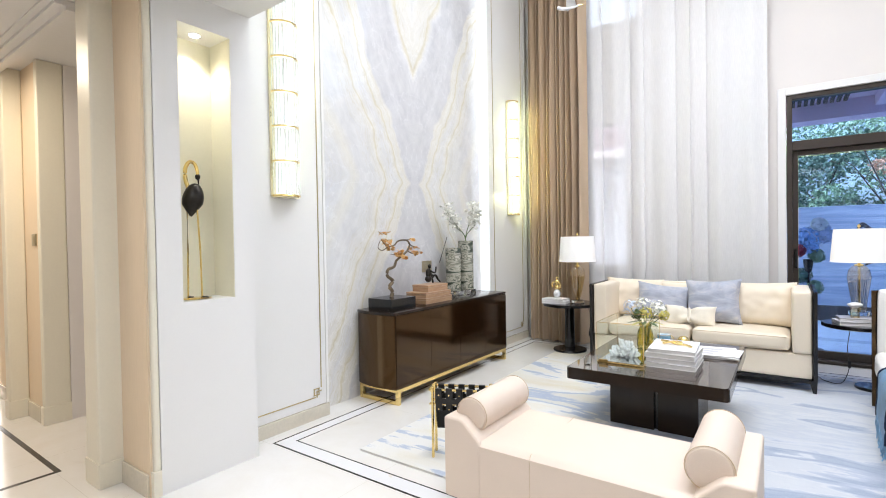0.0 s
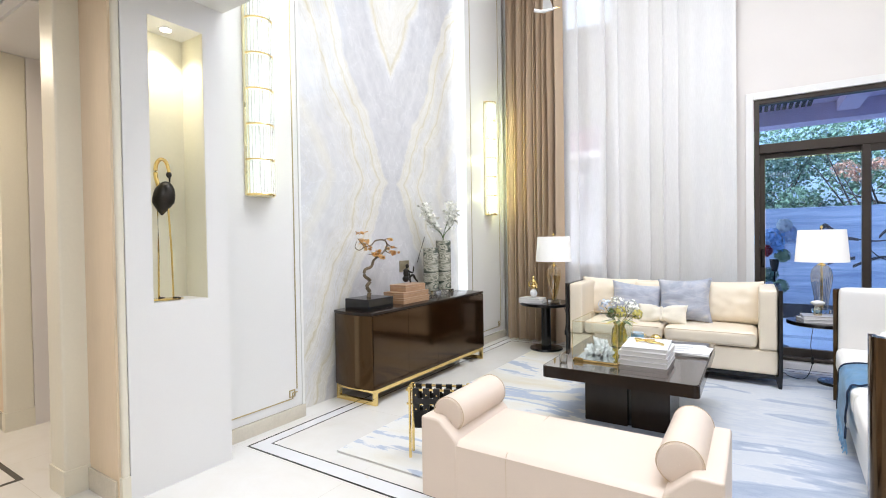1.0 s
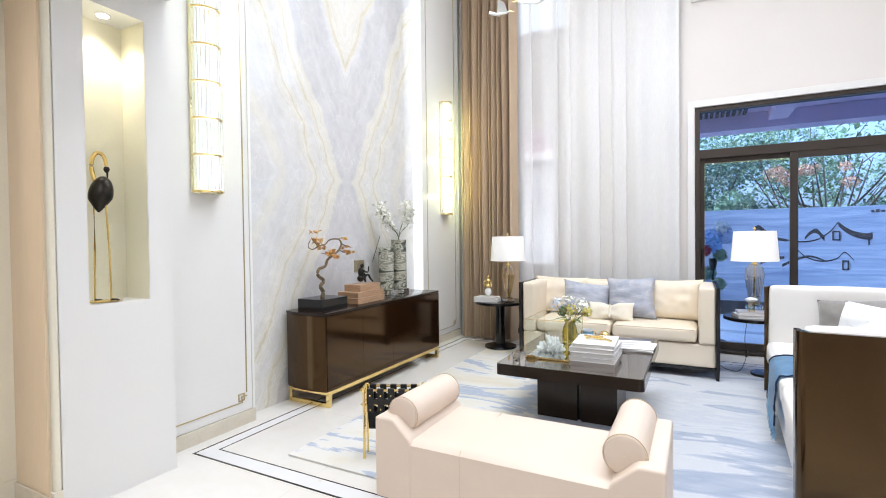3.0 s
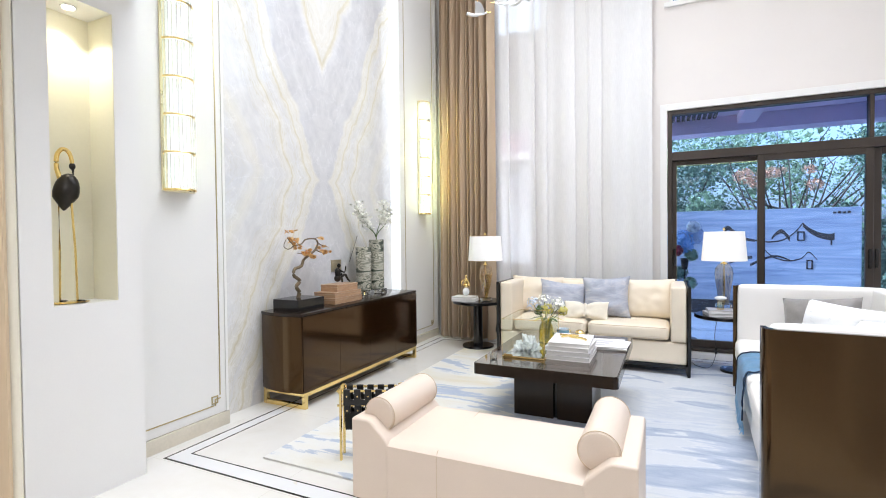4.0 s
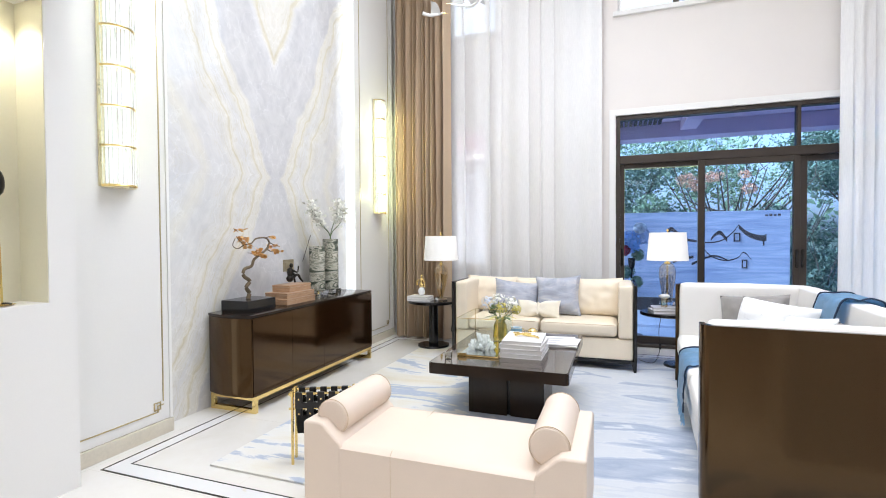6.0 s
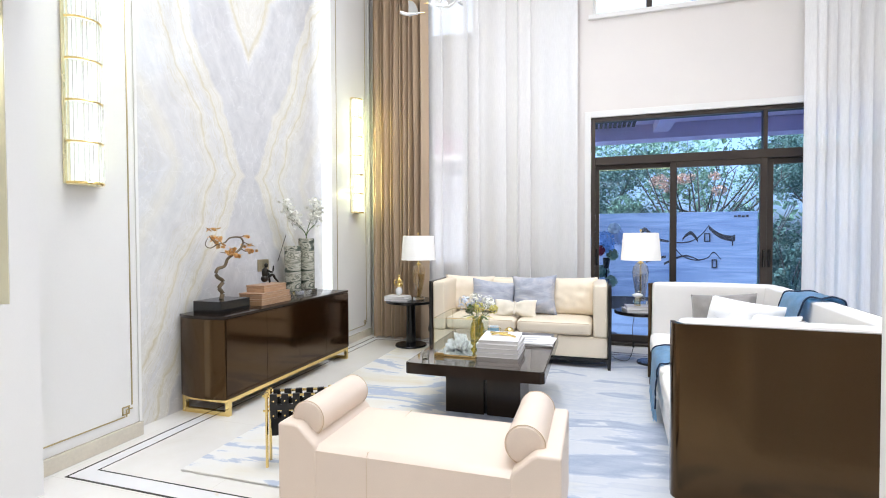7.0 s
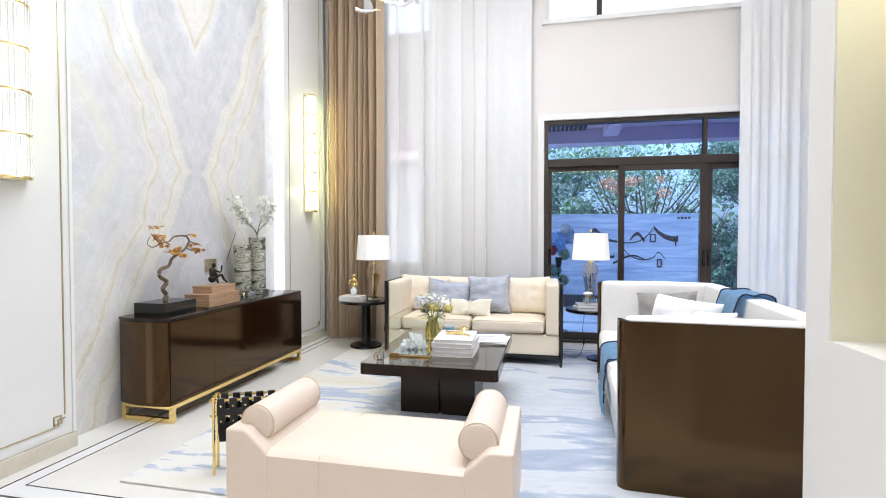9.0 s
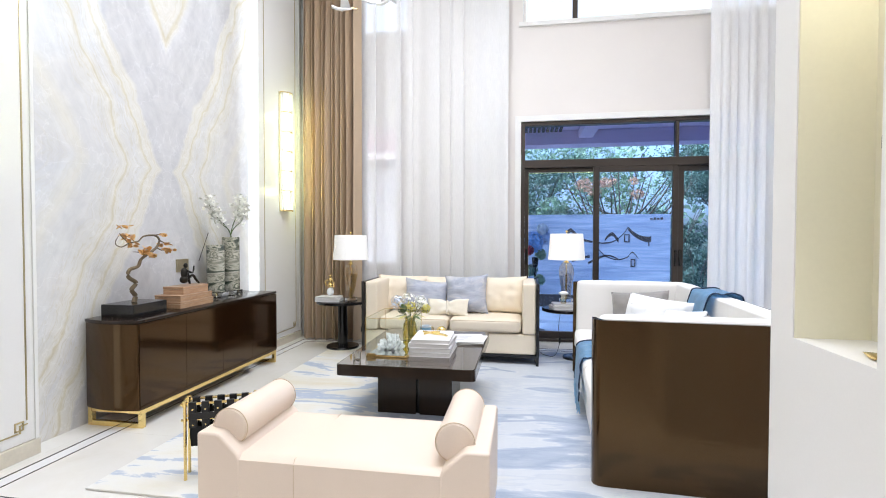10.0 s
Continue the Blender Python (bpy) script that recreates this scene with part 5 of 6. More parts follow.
book(0.27, 0.20, 0.03, (-2.10, 5.10, 0.5485), 6, "cover", "white hardback book under the figurine")
book(0.25, 0.19, 0.022, (-2.105, 5.10, 0.5795), -3, "cover", "white hardback book under the figurine")
bm = bmesh.new()
ball(0, 0, 0.05, 0.042, 0.036, 0.05, 2, bm=bm, rough=0.1)
pf = finish("pebble", bm, "porcelain")
pf.matrix_world = pose(-2.09, 5.10, 0.602)
tagged(pf, "white rounded stone under the brass figurine", "stone")
bm = bmesh.new()
ball(0, 0, 0.035, 0.034, 0.028, 0.026, 2, bm=bm)
ball(0, 0, 0.085, 0.022, 0.02, 0.038, 2, bm=bm)
ball(0, 0, 0.137, 0.014, 0.014, 0.017, 2, bm=bm)
tube(curve_points([(-0.02, -0.01, 0.10), (-0.05, -0.02, 0.07), (-0.035, -0.03, 0.03)], 4), 0.008, 6, bm=bm)
tube(curve_points([(0.02, -0.01, 0.10), (0.045, -0.02, 0.06), (0.05, -0.03, 0.02)], 4), 0.008, 6, bm=bm)
pf = finish("figurine", bm, "gold")
pf.matrix_world = pose(-2.09, 5.10, 0.690)
tagged(pf, "small polished brass seated figurine", "figurine")
book(0.24, 0.20, 0.03, (0.44, 5.06, 0.5335), 12, "cover", "pale hardback book on the black side table")
book(0.22, 0.18, 0.025, (0.445, 5.065, 0.5645), 4, "cover_grey", "grey hardback book on the black side table")
ab = thing("amber_bottle", (0.44, 5.02, 0.590), "amber glass bottle with a white cap by the lamp", "bottle")
part("body", box(-0.028, 0.028, -0.02, 0.02, 0, 0.085, 0.006), "amber", ab)
part("cap", ball(0, 0, 0.105, 0.05, 0.03, 0.022, 2, rough=0.3), "porcelain", ab, "white rounded cap")
for pts, lab in (([(-1.80, 5.25, 0.52), (-1.755, 5.22, 0.40), (-1.76, 5.20, 0.20), (-1.70, 5.22, 0.03), (-1.66, 5.35, 0.019), (-1.60, 5.55, 0.006)], "black lamp cable hanging behind the side table"),
                 ([(0.42, 5.13, 0.48), (0.40, 5.10, 0.33), (0.41, 5.08, 0.18), (0.36, 5.12, 0.03), (0.25, 5.20, 0.019), (0.22, 5.30, 0.019), (0.10, 5.45, 0.006)], "black lamp cable hanging under the side table")):
    c = finish("lamp_cable", tube(curve_points(pts, 6), 0.0028, 6), "cable")
    tagged(c, lab, "cable", "lamp cables")
    p = Vector(pts[2])
    part("inline_switch", box(p.x - 0.010, p.x + 0.010, p.y - 0.008, p.y + 0.008, p.z - 0.01, p.z + 0.05, 0.004), "cable", c)

# ---- on the coffee table ----
CT = 0.013 + 0.4405


def glass_case():
    t = thing("glass_case", (-0.862, 3.335, CT), "brass-edged clear glass display case over a mirror tray", "glass case")
    w, d, h = 0.285, 0.46, 0.26
    part("tray", box(-w / 2, w / 2, -d / 2, d / 2, 0.0, 0.012, 0.002), "gold", t, "brass tray")
    part("mirror", box(-w / 2 + 0.01, w / 2 - 0.01, -d / 2 + 0.01, d / 2 - 0.01, 0.0125, 0.0145), mat("mirror_plate", (0.8, 0.8, 0.8), 0.03, 1.0, vary=0.01, bump=0.0), t, "mirror plate")
    e = 0.0014
    for sx in (-1, 1):
        for sy in (-1, 1):
            part("post", box(sx * w / 2 - e, sx * w / 2 + e, sy * d / 2 - e, sy * d / 2 + e, 0.012, h), "gold", t)
    for s in (-1, 1):
        part("top_rail", box(-w / 2, w / 2, s * d / 2 - e, s * d / 2 + e, h, h + 2 * e), "gold", t)
        part("top_rail", box(s * w / 2 - e, s * w / 2 + e, -d / 2, d / 2, h, h + 2 * e), "gold", t)
        part("pane", box(-w / 2 + 0.004, w / 2 - 0.004, s * d / 2 - 0.001, s * d / 2 + 0.001, 0.014, h), "clear", t, "clear glass pane").visible_shadow = False
        part("pane", box(s * w / 2 - 0.001, s * w / 2 + 0.001, -d / 2 + 0.004, d / 2 - 0.004, 0.014, h), "clear", t, "clear glass pane").visible_shadow = False
    part("clasp", box(-w / 2 + 0.01, -w / 2 + 0.07, -d / 2 - 0.006, -d / 2 - 0.002, 0.006, 0.026, 0.002), "gold", t)
    return t


glass_case()
rnd = random.Random(12)
bm = bmesh.new()
for k in range(70):
    a, u = rnd.uniform(0, 6.3), rnd.uniform(0, 1) ** 0.6
    c = Vector((0.082 * u * math.cos(a), 0.06 * u * math.sin(a), 0.012 + 0.075 * (1 - u * u) * rnd.uniform(0.4, 1.2)))
    d = (c - Vector((0, 0, -0.03)) + Vector((rnd.gauss(0, 0.02), rnd.gauss(0, 0.02), rnd.gauss(0, 0.015)))).normalized()
    r, q = rnd.uniform(0.009, 0.018), d.to_track_quat("Z", "Y")
    ring = lambda rr, h: [bm.verts.new(c + q @ Vector((rr * math.cos(math.pi / 3 * i), rr * math.sin(math.pi / 3 * i), h))) for i in range(6)]
    lo, hi, tip = ring(r, -0.02), ring(r * 0.9, rnd.uniform(0.004, 0.02)), bm.verts.new(c + d * rnd.uniform(0.026, 0.036))
    for i in range(6):
        bm.faces.new((lo[i], lo[(i + 1) % 6], hi[(i + 1) % 6], hi[i]))
        bm.faces.new((hi[i], hi[(i + 1) % 6], tip))
for v in bm.verts:
    v.co.z = max(v.co.z, 0.0)
g = finish("quartz_cluster", bm, "geode", smooth=False)
g.matrix_world = pose(-0.88, 3.30, CT + 0.0165)
tagged(g, "rough white quartz cluster inside the glass case", "mineral")


def flower_vase():
    t = thing("flower_vase", (-0.845, 3.71, CT), "olive glass vase with hydrangeas and yellow leaves", "vase")
    K = 1.15
    part("body", lathe([(0.05, 0.0), (0.056, 0.01), (0.058, 0.08), (0.050, 0.125), (0.036, 0.15), (0.044, 0.175), (0.040, 0.175), (0.032, 0.15), (0.046, 0.12), (0.052, 0.02)], 28), "olive_glass", t, "olive glass body")
    rnd = random.Random(3)
    heads = [(-0.085, 0.0, 0.245, 0.05, "petal_pale"), (-0.02, 0.03, 0.265, 0.05, "petal_white"), (0.085, 0.01, 0.24, 0.042, "petal_white"), (0.02, -0.05, 0.225, 0.038, "petal_yellow"), (0.06, 0.06, 0.255, 0.04, "petal_white"), (0.115, -0.02, 0.215, 0.03, "petal_yellow"), (-0.04, -0.05, 0.215, 0.03, "stem")]
    for x, y, z, r, m in heads:
        x, y, z, r = x * K, y * K, z * K, r * 1.2
        part("stem", tube(curve_points([(x * 0.15, y * 0.15, 0.03), (x * 0.3, y * 0.3, 0.16), (x, y, z)], 5), 0.003, 6), "stem", t)
        bm = bmesh.new()
        for _ in range(70):
            d = Vector((rnd.gauss(0, 1), rnd.gauss(0, 1), rnd.gauss(0.2, 1))).normalized()
            c = Vector((x, y, z)) + d * r * rnd.uniform(0.75, 1.08)
            a = d.orthogonal().normalized()
            a.rotate(Matrix.Rotation(rnd.uniform(0, 6.3), 3, d))
            b = d.cross(a)
            s = rnd.uniform(0.007, 0.012)
            bm.faces.new([bm.verts.new(c + q) for q in (a * s, b * s + d * 0.003, -a * s, -b * s + d * 0.003)])
        part("flower_head", bm, m, t, "rounded flower head of small petals")
    for k in range(9):
        a = k * 0.7
        bm = bmesh.new()
        d = Vector((math.cos(a), math.sin(a), 0.15))
        s = Vector((-math.sin(a), math.cos(a), 0)) * 0.018
        o = Vector((0, 0, 0.19))
        rows = [[bm.verts.new(o + d * l + s * w + Vector((0, 0, -l * l * 2.2))) for w in (-ww, 0, ww)] for l, ww in ((0.03, 0.2), (0.06, 0.9), (0.09, 1.0), (0.12, 0.5), (0.135, 0.05))]
        for p, q in zip(rows, rows[1:]):
            for i in range(2):
                bm.faces.new((p[i], p[i + 1], q[i + 1], q[i]))
        part("leaf", bm, "stem" if k % 3 else "petal_yellow", t)
    return t


flower_vase()
z = CT
for i, (w, d, h, rz, c) in enumerate(((0.285, 0.36, 0.030, 0, "cover"), (0.28, 0.355, 0.028, 2, "cover_grey"), (0.28, 0.35, 0.030, -1, "cover"), (0.265, 0.34, 0.025, 3, "cover"))):
    book(w, d, h, (-0.585, 3.34, z + 0.0005), rz, c, "pale hardback book in a stack on the coffee table")
    z += h + 0.0005
orn = finish("brass_ornament", tube(curve_points([(-0.09, 0.03, 0.012), (-0.04, 0.0, 0.014), (0.0, -0.02, 0.010), (0.06, -0.045, 0.012), (0.10, -0.07, 0.008)], 5), 0.0075, 8), "gold")
tube_b = bmesh.new()
tube(curve_points([(-0.07, -0.045, 0.010), (-0.01, -0.01, 0.020), (0.03, 0.03, 0.012)], 5), 0.007, 8, bm=tube_b)
orn.matrix_world = pose(-0.58, 3.36, z + 0.0005)
part("twig", tube_b, "gold", orn)
tagged(orn, "brass twig ornament lying on the books", "ornament")
cup = thing("cup", (-0.755, 3.90, CT + 0.0145), "white porcelain teacup with a blue band", "cup")
part("body", lathe([(0.024, 0.0), (0.034, 0.008), (0.043, 0.03), (0.046, 0.062), (0.043, 0.062), (0.04, 0.03), (0.03, 0.012)], 32), "porcelain", cup)
part("band", lathe([(0.0452, 0.026), (0.0470, 0.052)], 32), "blue_glaze", cup, "pale blue glazed band")
part("handle", tube([(0.046 + 0.018 * math.sin(a), 0, 0.034 + 0.018 * math.cos(a)) for a in [math.pi * k / 10 for k in range(11)]], 0.004, 8), "gold", cup, "gilt handle")
sc = finish("saucer", lathe([(0.035, 0.0), (0.05, 0.004), (0.084, 0.013), (0.083, 0.015), (0.05, 0.008), (0.02, 0.008)], 40), "porcelain")
sc.matrix_world = pose(-0.755, 3.90, CT + 0.001)
tagged(sc, "white porcelain saucer under the teacup", "saucer")
bm = ball(0, 0, 0.036, 0.042, 0.042, 0.036, 3)
gb = finish("gold_bowl", bm, "gold")
gb.matrix_world = pose(-0.625, 3.92, CT)
tagged(gb, "small round gold ornament by the teacup", "ornament")
for i, (rz, dx) in enumerate(((4, 0.0), (-3, 0.01), (8, -0.008))):
    mg = thing("magazine", (-0.385 + dx, 3.73, CT + 0.0005 + i * 0.0075), "white magazine lying on the coffee table", "magazine", "magazines", rz)
    part("page_block", box(-0.125, 0.125, -0.15, 0.15, 0.0, 0.0065, 0.001, 1), "paper", mg)
    part("cover", box(-0.126, 0.126, -0.151, 0.151, 0.0066, 0.0072), "cover", mg)
    for k in range(3):
        part("print_block", box(-0.10, -0.02 + 0.03 * k, -0.10 + k * 0.07, -0.06 + k * 0.07, 0.0073, 0.0076), "cover_grey", mg)
gl = finish("glass_tumbler", lathe([(0.022, 0.0), (0.024, 0.004), (0.027, 0.05), (0.024, 0.05), (0.021, 0.008)], 24), "glass")
gl.matrix_world = pose(-1.04, 3.03, CT)
tagged(gl, "small clear glass tumbler on the coffee table", "glass")


# ---- strap rack beside the bench ----
def strap_rack():
    """Long sides along x, the near one at y 0."""
    t = thing("magazine_rack", (-1.66, 2.195, 0.013), "gold metal rack slung with black leather straps", "magazine rack", rz=25)
    Z, L, W = 0.39, 0.33, 0.09
    for y in (0.0, W):
        for x in (0.0, L):
            part("leg", tube([(x, y, 0.0), (x, y, Z + 0.012)], 0.008, 10), "gold", t, "gold leg")
            part("cap", lathe([(0.0115, Z - 0.012), (0.012, Z - 0.008), (0.012, Z + 0.014), (0.009, Z + 0.018)], 14, x, y), "gold", t)
        inner = 0.012 if y == 0 else W - 0.012
        part("rod", tube([(-0.02, y, Z), (L + 0.02, y, Z)], 0.007, 10), "gold", t, "gold rod")
        part("rod", tube([(-0.02, inner, Z - 0.085), (L + 0.02, inner, Z - 0.085)], 0.006, 10), "gold", t, "gold rod")
        s = -1 if y == 0 else 1
        n = 5
        step = (L - 0.03) / n
        part("band", box(0.018, L - 0.018, *sorted((y + s * 0.006, y + s * 0.010)), Z - 0.078, Z - 0.046, 0.001, 1), "strap", t, "black leather band")
        for k in range(n):
            x = 0.018 + k * step
            part("strap", box(x, x + step * 0.62, *sorted((y - s * 0.009, y + s * 0.010)), Z - 0.047, Z + 0.010, 0.003), "strap", t, "black leather strap")
            part("loop", box(x, x + step * 0.62, *sorted((inner - s * 0.008, inner + s * 0.014)), Z - 0.125, Z - 0.074, 0.003), "strap", t, "black leather loop")
            for z, yy in ((Z - 0.028, y + s * 0.0105), (Z - 0.11, inner + s * 0.0145)):
                part("rivet", ball(x + step * 0.31, yy, z, 0.005, 0.003, 0.005, 1), "gold", t, "gold rivet")
    sling = curve_points([(0, 0.010, Z - 0.12), (0, 0.018, 0.24), (0, 0.03, 0.17), (0, W / 2, 0.155), (0, W - 0.03, 0.17), (0, W - 0.018, 0.24), (0, W - 0.010, Z - 0.12)], 6)
    bm = bmesh.new()
    rows = [[bm.verts.new((x, p.y, p.z)) for x in (0.02, L - 0.02)] for p in sling]
    for a, b in zip(rows, rows[1:]):
        bm.faces.new((a[0], a[1], b[1], b[0]))
    bmesh.ops.solidify(bm, geom=bm.faces[:], thickness=0.004)
    part("sling", bm, "strap", t, "black leather sling")
    return t


strap_rack()


# ---- chandelier of glass birds ----
def chandelier():
    t = thing("chandelier", (-0.95, 3.72, HIGH), "chandelier of clear glass birds on thin wires", "chandelier")
    part("canopy", lathe([(0.50, -0.05), (0.50, -0.001)], 48), "gold", t, "gold ceiling canopy")
    rnd = random.Random(8)
    spots = [(-0.44, -0.02, 3.075, 20), (-0.12, 0.06, 3.14, -30), (0.32, 0.0, 3.13, 60), (0.42, 0.1, 3.20, 10), (0.1, -0.25, 3.22, 120), (-0.3, 0.25, 3.25, 200), (-0.3, -0.3, 3.35, 160), (0.2, 0.3, 3.36, 80), (0.05, 0.05, 3.42, 300), (-0.42, 0.1, 3.55, 250), (0.38, -0.2, 3.6, 40), (0.0, -0.4, 3.75, 90)]
    for x, y, z, rz in spots:
        bm = bmesh.new()
        tube(curve_points([(-0.085, 0, 0.012), (-0.03, 0, -0.004), (0.03, 0, 0.0), (0.075, 0, 0.012)], 4), 0.014, 8, bm=bm, taper=0.5)
        for s in (-1, 1):
            rows = []
            for u in range(6):
                f = u / 5
                c = Vector((0.02 - 0.03 * f * f, s * (0.012 + 0.125 * f), 0.055 * math.sin(f * 2.0) - 0.01 * f))
                w = 0.036 * (1 - f) ** 0.6 + 0.004
                rows.append([bm.verts.new(c + Vector((k * w, 0, 0.004 * (1 - abs(k))))) for k in (-1, 0, 1)])
            for a, b in zip(rows, rows[1:]):
                for i in range(2):
                    bm.faces.new((a[i], a[i + 1], b[i + 1], b[i]))
        bd = part("glass_bird", moved(bm, pose(x, y, z - HIGH, 0, 0, rz)), "porcelain", t, "white and gold blown glass bird")
        part("wire", tube([(x, y, z - HIGH + 0.01), (x, y, -0.05)], 0.0012, 4), "gold", bd)
        part("beak", tube([Vector((x, y, z - HIGH)) + Matrix.Rotation(radians(rz), 3, "Z") @ Vector((a, 0, 0.012)) for a in (0.07, 0.115)], 0.006, 6, taper=0.2), "gold", bd, "gold beak")
    return t


chandelier()

# ---- garden outside ----
structure("ground", box(-250, 250, 6.11, 400, -0.35, -0.17), "grass", "dark garden ground", "ground")
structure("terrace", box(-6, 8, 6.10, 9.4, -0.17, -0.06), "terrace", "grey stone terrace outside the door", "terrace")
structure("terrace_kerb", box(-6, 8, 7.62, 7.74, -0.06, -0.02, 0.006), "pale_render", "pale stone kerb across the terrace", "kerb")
eave = structure("eave", box(-4, 6, 6.11, 7.9, 2.80, 2.95), "eave", "grey plastered eave over the terrace", "roof")
for y0, y1, z0 in ((7.15, 7.40, 2.60), (7.75, 7.9, 2.68)):
    part("edge_beam", box(-4, 6, y0, y1, z0, 2.799, 0.01), "eave", eave)
for x in (-0.9, 0.9, 2.9):
    part("cross_beam", box(x - 0.10, x + 0.10, 6.11, 7.149, 2.68, 2.799, 0.01), "eave", eave)
for k in range(9):
    part("vent_slat", box(0.05 + k * 0.060, 0.085 + k * 0.060, 6.70, 7.12, 2.772, 2.799), "mural", eave, "dark vent slat")

nh = structure("neighbour_wall", box(-7.0, -2.15, 8.25, 8.5, -0.17, 4.2, 0.01), "pale_render", "pale rendered wall of the house next door", "house wall")
for z0, z1, y in ((2.62, 2.72, 8.16), (2.47, 2.52, 8.20)):
    part("ledge", box(-7.0, -2.13, y, 8.249, z0, z1, 0.006), "panel", nh, "white ledge")
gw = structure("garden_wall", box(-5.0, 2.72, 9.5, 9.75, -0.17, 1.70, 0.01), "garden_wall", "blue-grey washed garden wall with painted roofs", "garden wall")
part("plinth", box(-5.0, 2.73, 9.40, 9.499, -0.06, 0.17, 0.01), "mural", gw, "dark wall plinth")


def stroke(points, w0, w1, label=""):
    """A flat painted stroke on the garden wall along (x, z) points, w0 to w1 wide."""
    pts = curve_points([(x, 0, z) for x, z in points], 8)
    bm = bmesh.new()
    rows = []
    for i, p in enumerate(pts):
        w = w0 + (w1 - w0) * i / (len(pts) - 1)
        rows.append([bm.verts.new((p.x, 9.496, p.z)), bm.verts.new((p.x, 9.496, p.z - w))])
    for a, b in zip(rows, rows[1:]):
        bm.faces.new((a[0], b[0], b[1], a[1]))
    return part("painted_roof", bm, "mural", gw, "dark painted roof line")


stroke([(1.97, 1.47), (2.06, 1.38), (2.18, 1.31), (2.32, 1.28), (2.38, 1.30)], 0.07, 0.11)
stroke([(2.33, 1.26), (2.345, 1.2), (2.35, 1.13)], 0.16, 0.03)
stroke([(1.30, 1.20), (1.50, 1.17), (1.70, 1.20), (1.86, 1.32), (1.97, 1.47)], 0.02, 0.025)
stroke([(1.55, 1.24), (1.62, 1.33), (1.70, 1.36), (1.80, 1.24)], 0.05, 0.08)
stroke([(0.86, 1.40), (0.93, 1.44), (1.02, 1.36), (1.15, 1.25), (1.32, 1.20)], 0.09, 0.04)
stroke([(1.42, 1.08), (1.56, 0.93), (1.76, 0.86), (1.95, 0.90), (2.05, 1.00), (2.16, 0.88)], 0.022, 0.02)
stroke([(1.25, 0.80), (1.45, 0.90), (1.62, 0.94), (1.80, 0.87)], 0.05, 0.02)
stroke([(0.95, 0.82), (1.12, 0.90), (1.28, 0.93)], 0.03, 0.05)
for cx, cz, s in ((1.945, 1.25, 0.05), (2.06, 0.79, 0.042)):
    bm = bmesh.new()
    for a in ((cx - s, cx - s + 0.018, cz - 0.075, cz + 0.075), (cx + s - 0.018, cx + s, cz - 0.075, cz + 0.075), (cx - s, cx + s, cz + 0.057, cz + 0.075), (cx - s, cx + s, cz - 0.075, cz - 0.057)):
        box(a[0], a[1], 9.490, 9.4965, a[2], a[3], bm=bm)
    part("painted_window", bm, "mural", gw, "small painted window outline")
for k in range(4):
    part("painted_mark", box(2.36 + k * 0.06, 2.40 + k * 0.06, 9.493, 9.497, 1.60, 1.63 + 0.01 * (k % 2)), "mural", gw)


def leaves(name, parent, centers, count, size, material, seed, label):
    """Many small bent leaves scattered in clumps."""
    rs = np.random.RandomState(seed)
    c = np.array([a[:3] for a in centers])
    r = np.array([a[3] for a in centers])
    k = rs.choice(len(c), count, p=r ** 2 / (r ** 2).sum())
    d = rs.normal(size=(count, 3))
    d /= np.linalg.norm(d, axis=1)[:, None]
    pos = c[k] + d * (r[k] * rs.uniform(0.25, 1.0, count) ** 0.5)[:, None] * np.array([1, 0.8, 0.75])
    a = rs.normal(size=(count, 3))
    a /= np.linalg.norm(a, axis=1)[:, None]
    b = np.cross(a, rs.normal(size=(count, 3)))
    b /= np.linalg.norm(b, axis=1)[:, None]
    s = size * rs.uniform(0.6, 1.3, count)[:, None]
    v = np.stack([pos - a * s, pos + b * s * 0.45, pos + a * s, pos - b * s * 0.45], 1).reshape(-1, 3)
    f = np.arange(count * 4).reshape(-1, 4)
    me = bpy.data.meshes.new(name)
    me.from_pydata(v.tolist(), [], f.tolist())
    me.materials.append(M[material])
    ob = new(name, me)
    ob.parent = parent
    ob["label"] = label
    return ob


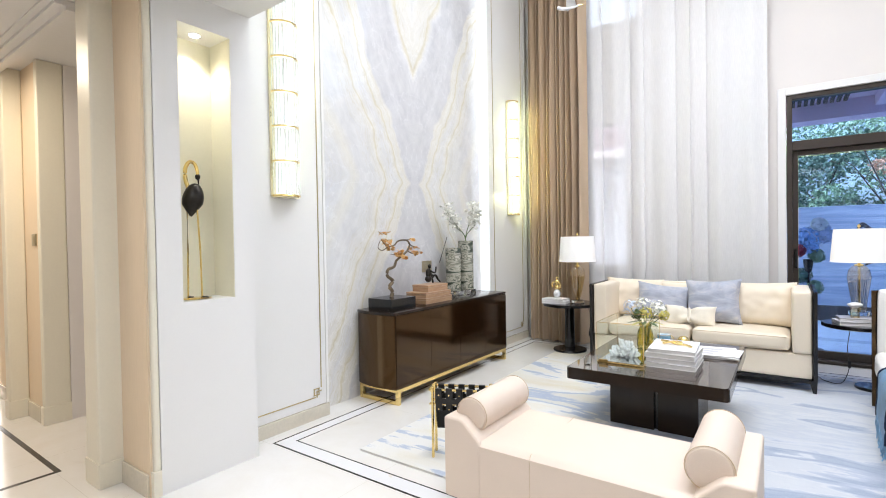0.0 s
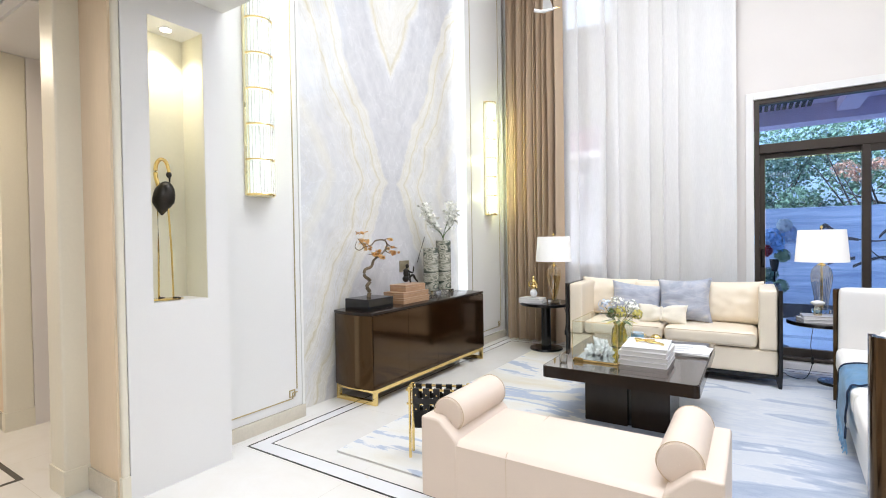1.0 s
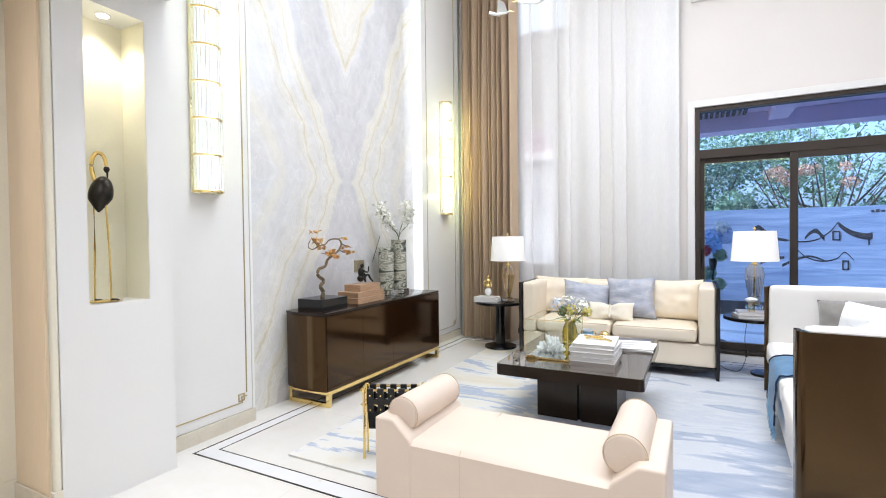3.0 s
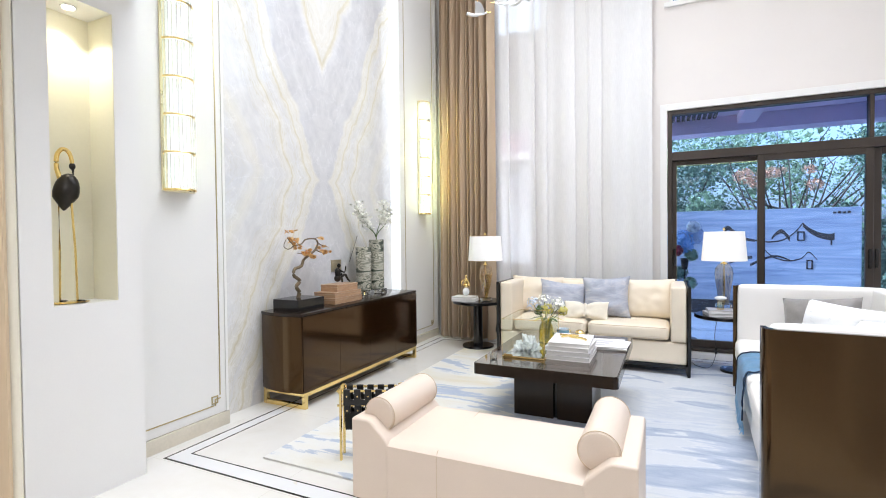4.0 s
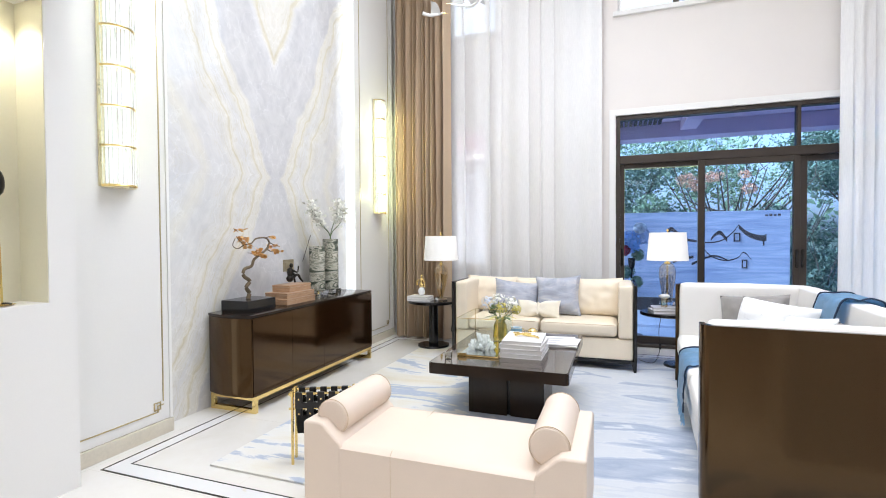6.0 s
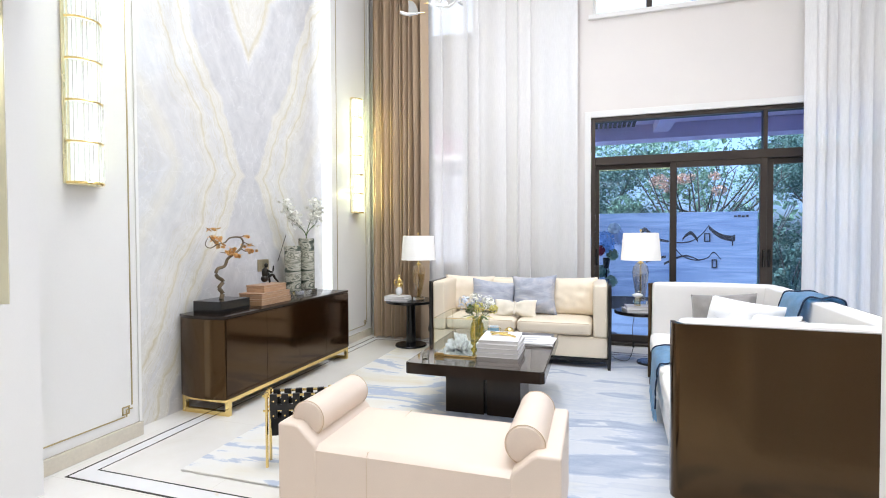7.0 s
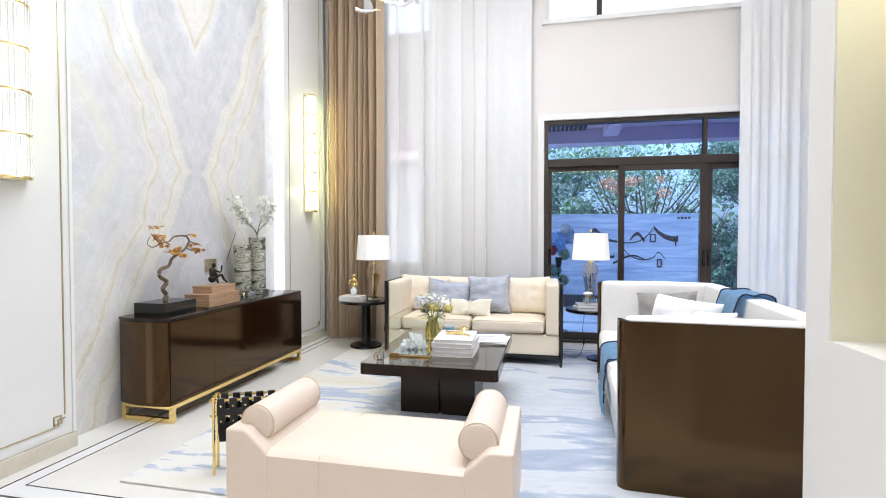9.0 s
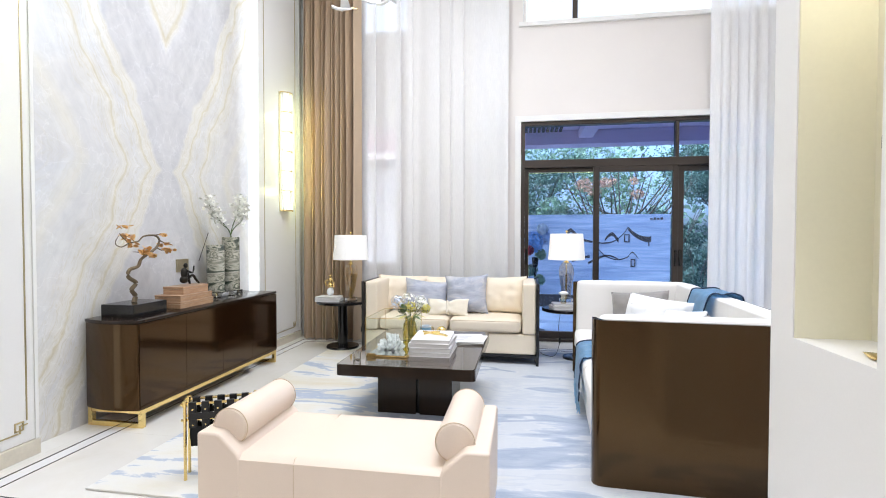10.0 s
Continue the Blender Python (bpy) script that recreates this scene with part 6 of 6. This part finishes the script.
def tree(x, y, h, spread, seed, material, count, label, size=0.06, bare=False, limbs=9, lean=0.0):
    t = thing("tree", (x, y, -0.17), label, "tree", "garden trees")
    rnd = random.Random(seed)
    trunk_top = Vector((lean, rnd.uniform(-0.2, 0.2), h * 0.45))
    part("trunk", tube(curve_points([(0, 0, 0), (lean * 0.3, 0.03, h * 0.2), trunk_top], 5), 0.075, 8, taper=0.7), "trunk", t, "brown trunk")
    centers = []
    for k in range(limbs):
        a = 2 * math.pi * k / limbs + rnd.uniform(-0.3, 0.3)
        base = Vector((lean * 0.3, 0.03, h * 0.2)).lerp(trunk_top, rnd.uniform(0.1, 1.0))
        tip = Vector((lean + spread * math.cos(a) * rnd.uniform(0.6, 1.1), spread * 0.7 * math.sin(a), h * rnd.uniform(0.55, 1.0)))
        mid = base.lerp(tip, 0.5) + Vector((0, 0, -0.06 * h + rnd.uniform(0, 0.1)))
        limb = part("limb", tube(curve_points([base, mid, tip], 5), 0.030, 6, taper=0.25), "trunk", t)
        for q in range(3):
            p = base.lerp(tip, 0.45 + 0.25 * q)
            e = p + Vector((rnd.uniform(-0.4, 0.4), rnd.uniform(-0.3, 0.3), rnd.uniform(0.1, 0.45))) * spread * 0.7
            part("twig", tube([p, p.lerp(e, 0.5) + Vector((0.02, 0, 0.03)), e], 0.010, 5, taper=0.3), "trunk", limb)
            centers.append((*e, spread * rnd.uniform(0.18, 0.34)))
        centers.append((*tip, spread * rnd.uniform(0.25, 0.42)))
    if bare:
        centers = [(-0.55, 0.0, 2.55, 0.20), (-0.36, -0.1, 2.42, 0.16), (-0.12, 0.0, 2.58, 0.15), (0.52, 0.0, 2.34, 0.15), (0.44, 0.0, 2.62, 0.12), (0.05, 0.1, 2.62, 0.10)]
    leaves("crown", t, centers, int(count * 2.5), size * 0.56, material, seed, "uneven crown of small leaves")
    return t


tree(1.85, 10.6, 3.1, 1.4, 5, "leaf_orange", 420, "bare-limbed maple with a few orange leaves", 0.05, bare=True, limbs=12, lean=0.3)
tree(-0.1, 11.8, 3.4, 1.4, 6, "leaf", 4200, "dark green broadleaf tree behind the garden wall", 0.07)
tree(-1.6, 11.5, 3.6, 1.5, 12, "leaf", 6000, "dark green broadleaf tree behind the garden wall", 0.07)
tree(4.7, 11.2, 3.8, 1.5, 7, "leaf", 7000, "dark green broadleaf tree beside the garden wall", 0.065)
tree(2.4, 13.5, 4.6, 2.0, 14, "leaf_light", 2600, "light green tree further back in the garden", 0.08)
tree(5.8, 13.0, 4.4, 1.8, 15, "leaf", 6000, "dark green broadleaf tree beside the garden wall", 0.08)
tree(-0.2, 14.5, 5.0, 2.0, 16, "leaf_light", 2600, "light green tree further back in the garden", 0.08)
for x, y, w, h, s, m in ((0.55, 10.15, 0.9, 2.2, 31, "leaf_light"), (3.25, 9.6, 0.7, 1.5, 32, "leaf"), (3.2, 10.6, 1.0, 2.3, 33, "leaf"), (-0.7, 10.3, 0.9, 2.2, 35, "leaf")):
    b = thing("bush", (x, y, -0.17), "leafy green shrub by the garden wall", "shrub", "garden shrubs")
    rnd = random.Random(s)
    for k in range(5):
        part("branch", tube([(0, 0, 0), (rnd.uniform(-0.2, 0.2) * w, rnd.uniform(-0.2, 0.2), h * 0.5), (rnd.uniform(-0.5, 0.5) * w, rnd.uniform(-0.3, 0.3) * w, h * 0.9)], 0.014, 5, taper=0.4), "trunk", b)
    leaves("foliage", b, [(rnd.uniform(-0.5, 0.5) * w, rnd.uniform(-0.3, 0.3) * w, h * rnd.uniform(0.3, 0.95), 0.38 * w) for _ in range(9)], 4200, 0.040, m, s, "mass of small leaves")
rs = np.random.RandomState(77)
far = tagged(new("far_woods"), "distant dark garden trees", "trees", kind="stuff")
leaves("foliage", far, [(rs.uniform(-9, 13), rs.uniform(17, 20), rs.uniform(0.2, 5.0), 1.3) for _ in range(70)], 5000, 0.16, "leaf_light", 78, "dense far foliage")

# hydrangeas on a stand outside the door
fs = thing("flower_stand", (0.20, 6.95, -0.06), "blue and red hydrangeas on a tall metal stand outside", "flowers")
part("stand", tube([(0, 0, 0.0), (0, 0, 0.9)], 0.012, 8), "dark_bronze", fs)
part("foot", lathe([(0.14, 0.0), (0.14, 0.012), (0.02, 0.02)], 24), "dark_bronze", fs)
part("pot", lathe([(0.03, 0.9), (0.042, 0.96), (0.05, 1.04), (0.045, 1.04), (0.03, 0.94)], 24), "dark_bronze", fs)
for x, y, z, r, m in ((0.0, 0, 1.28, 0.13, "petal_blue"), (0.14, 0.05, 1.33, 0.11, "petal_pale"), (-0.11, 0.05, 1.30, 0.11, "petal_blue"), (0.10, -0.05, 1.44, 0.08, "petal_white"), (0.03, 0.02, 1.17, 0.08, "petal_blue"), (-0.09, -0.08, 1.14, 0.07, "petal_red"), (0.08, 0.0, 1.08, 0.08, "leaf_light"), (-0.05, 0.05, 0.85, 0.09, "leaf"), (0.06, 0.0, 0.72, 0.08, "leaf_light")):
    rnd = random.Random(int(x * 100) + int(z * 100))
    bm = bmesh.new()
    for _ in range(240):
        d = Vector((rnd.gauss(0, 1), rnd.gauss(0, 1), rnd.gauss(0, 1))).normalized()
        c = Vector((x, y, z)) + d * r * rnd.uniform(0.7, 1.08)
        a = d.orthogonal().normalized()
        b = d.cross(a)
        q = rnd.uniform(0.014, 0.022)
        bm.faces.new([bm.verts.new(c + k) for k in (a * q, b * q, -a * q, -b * q)])
    part("flower_head", bm, m, fs, "rounded head of petals")
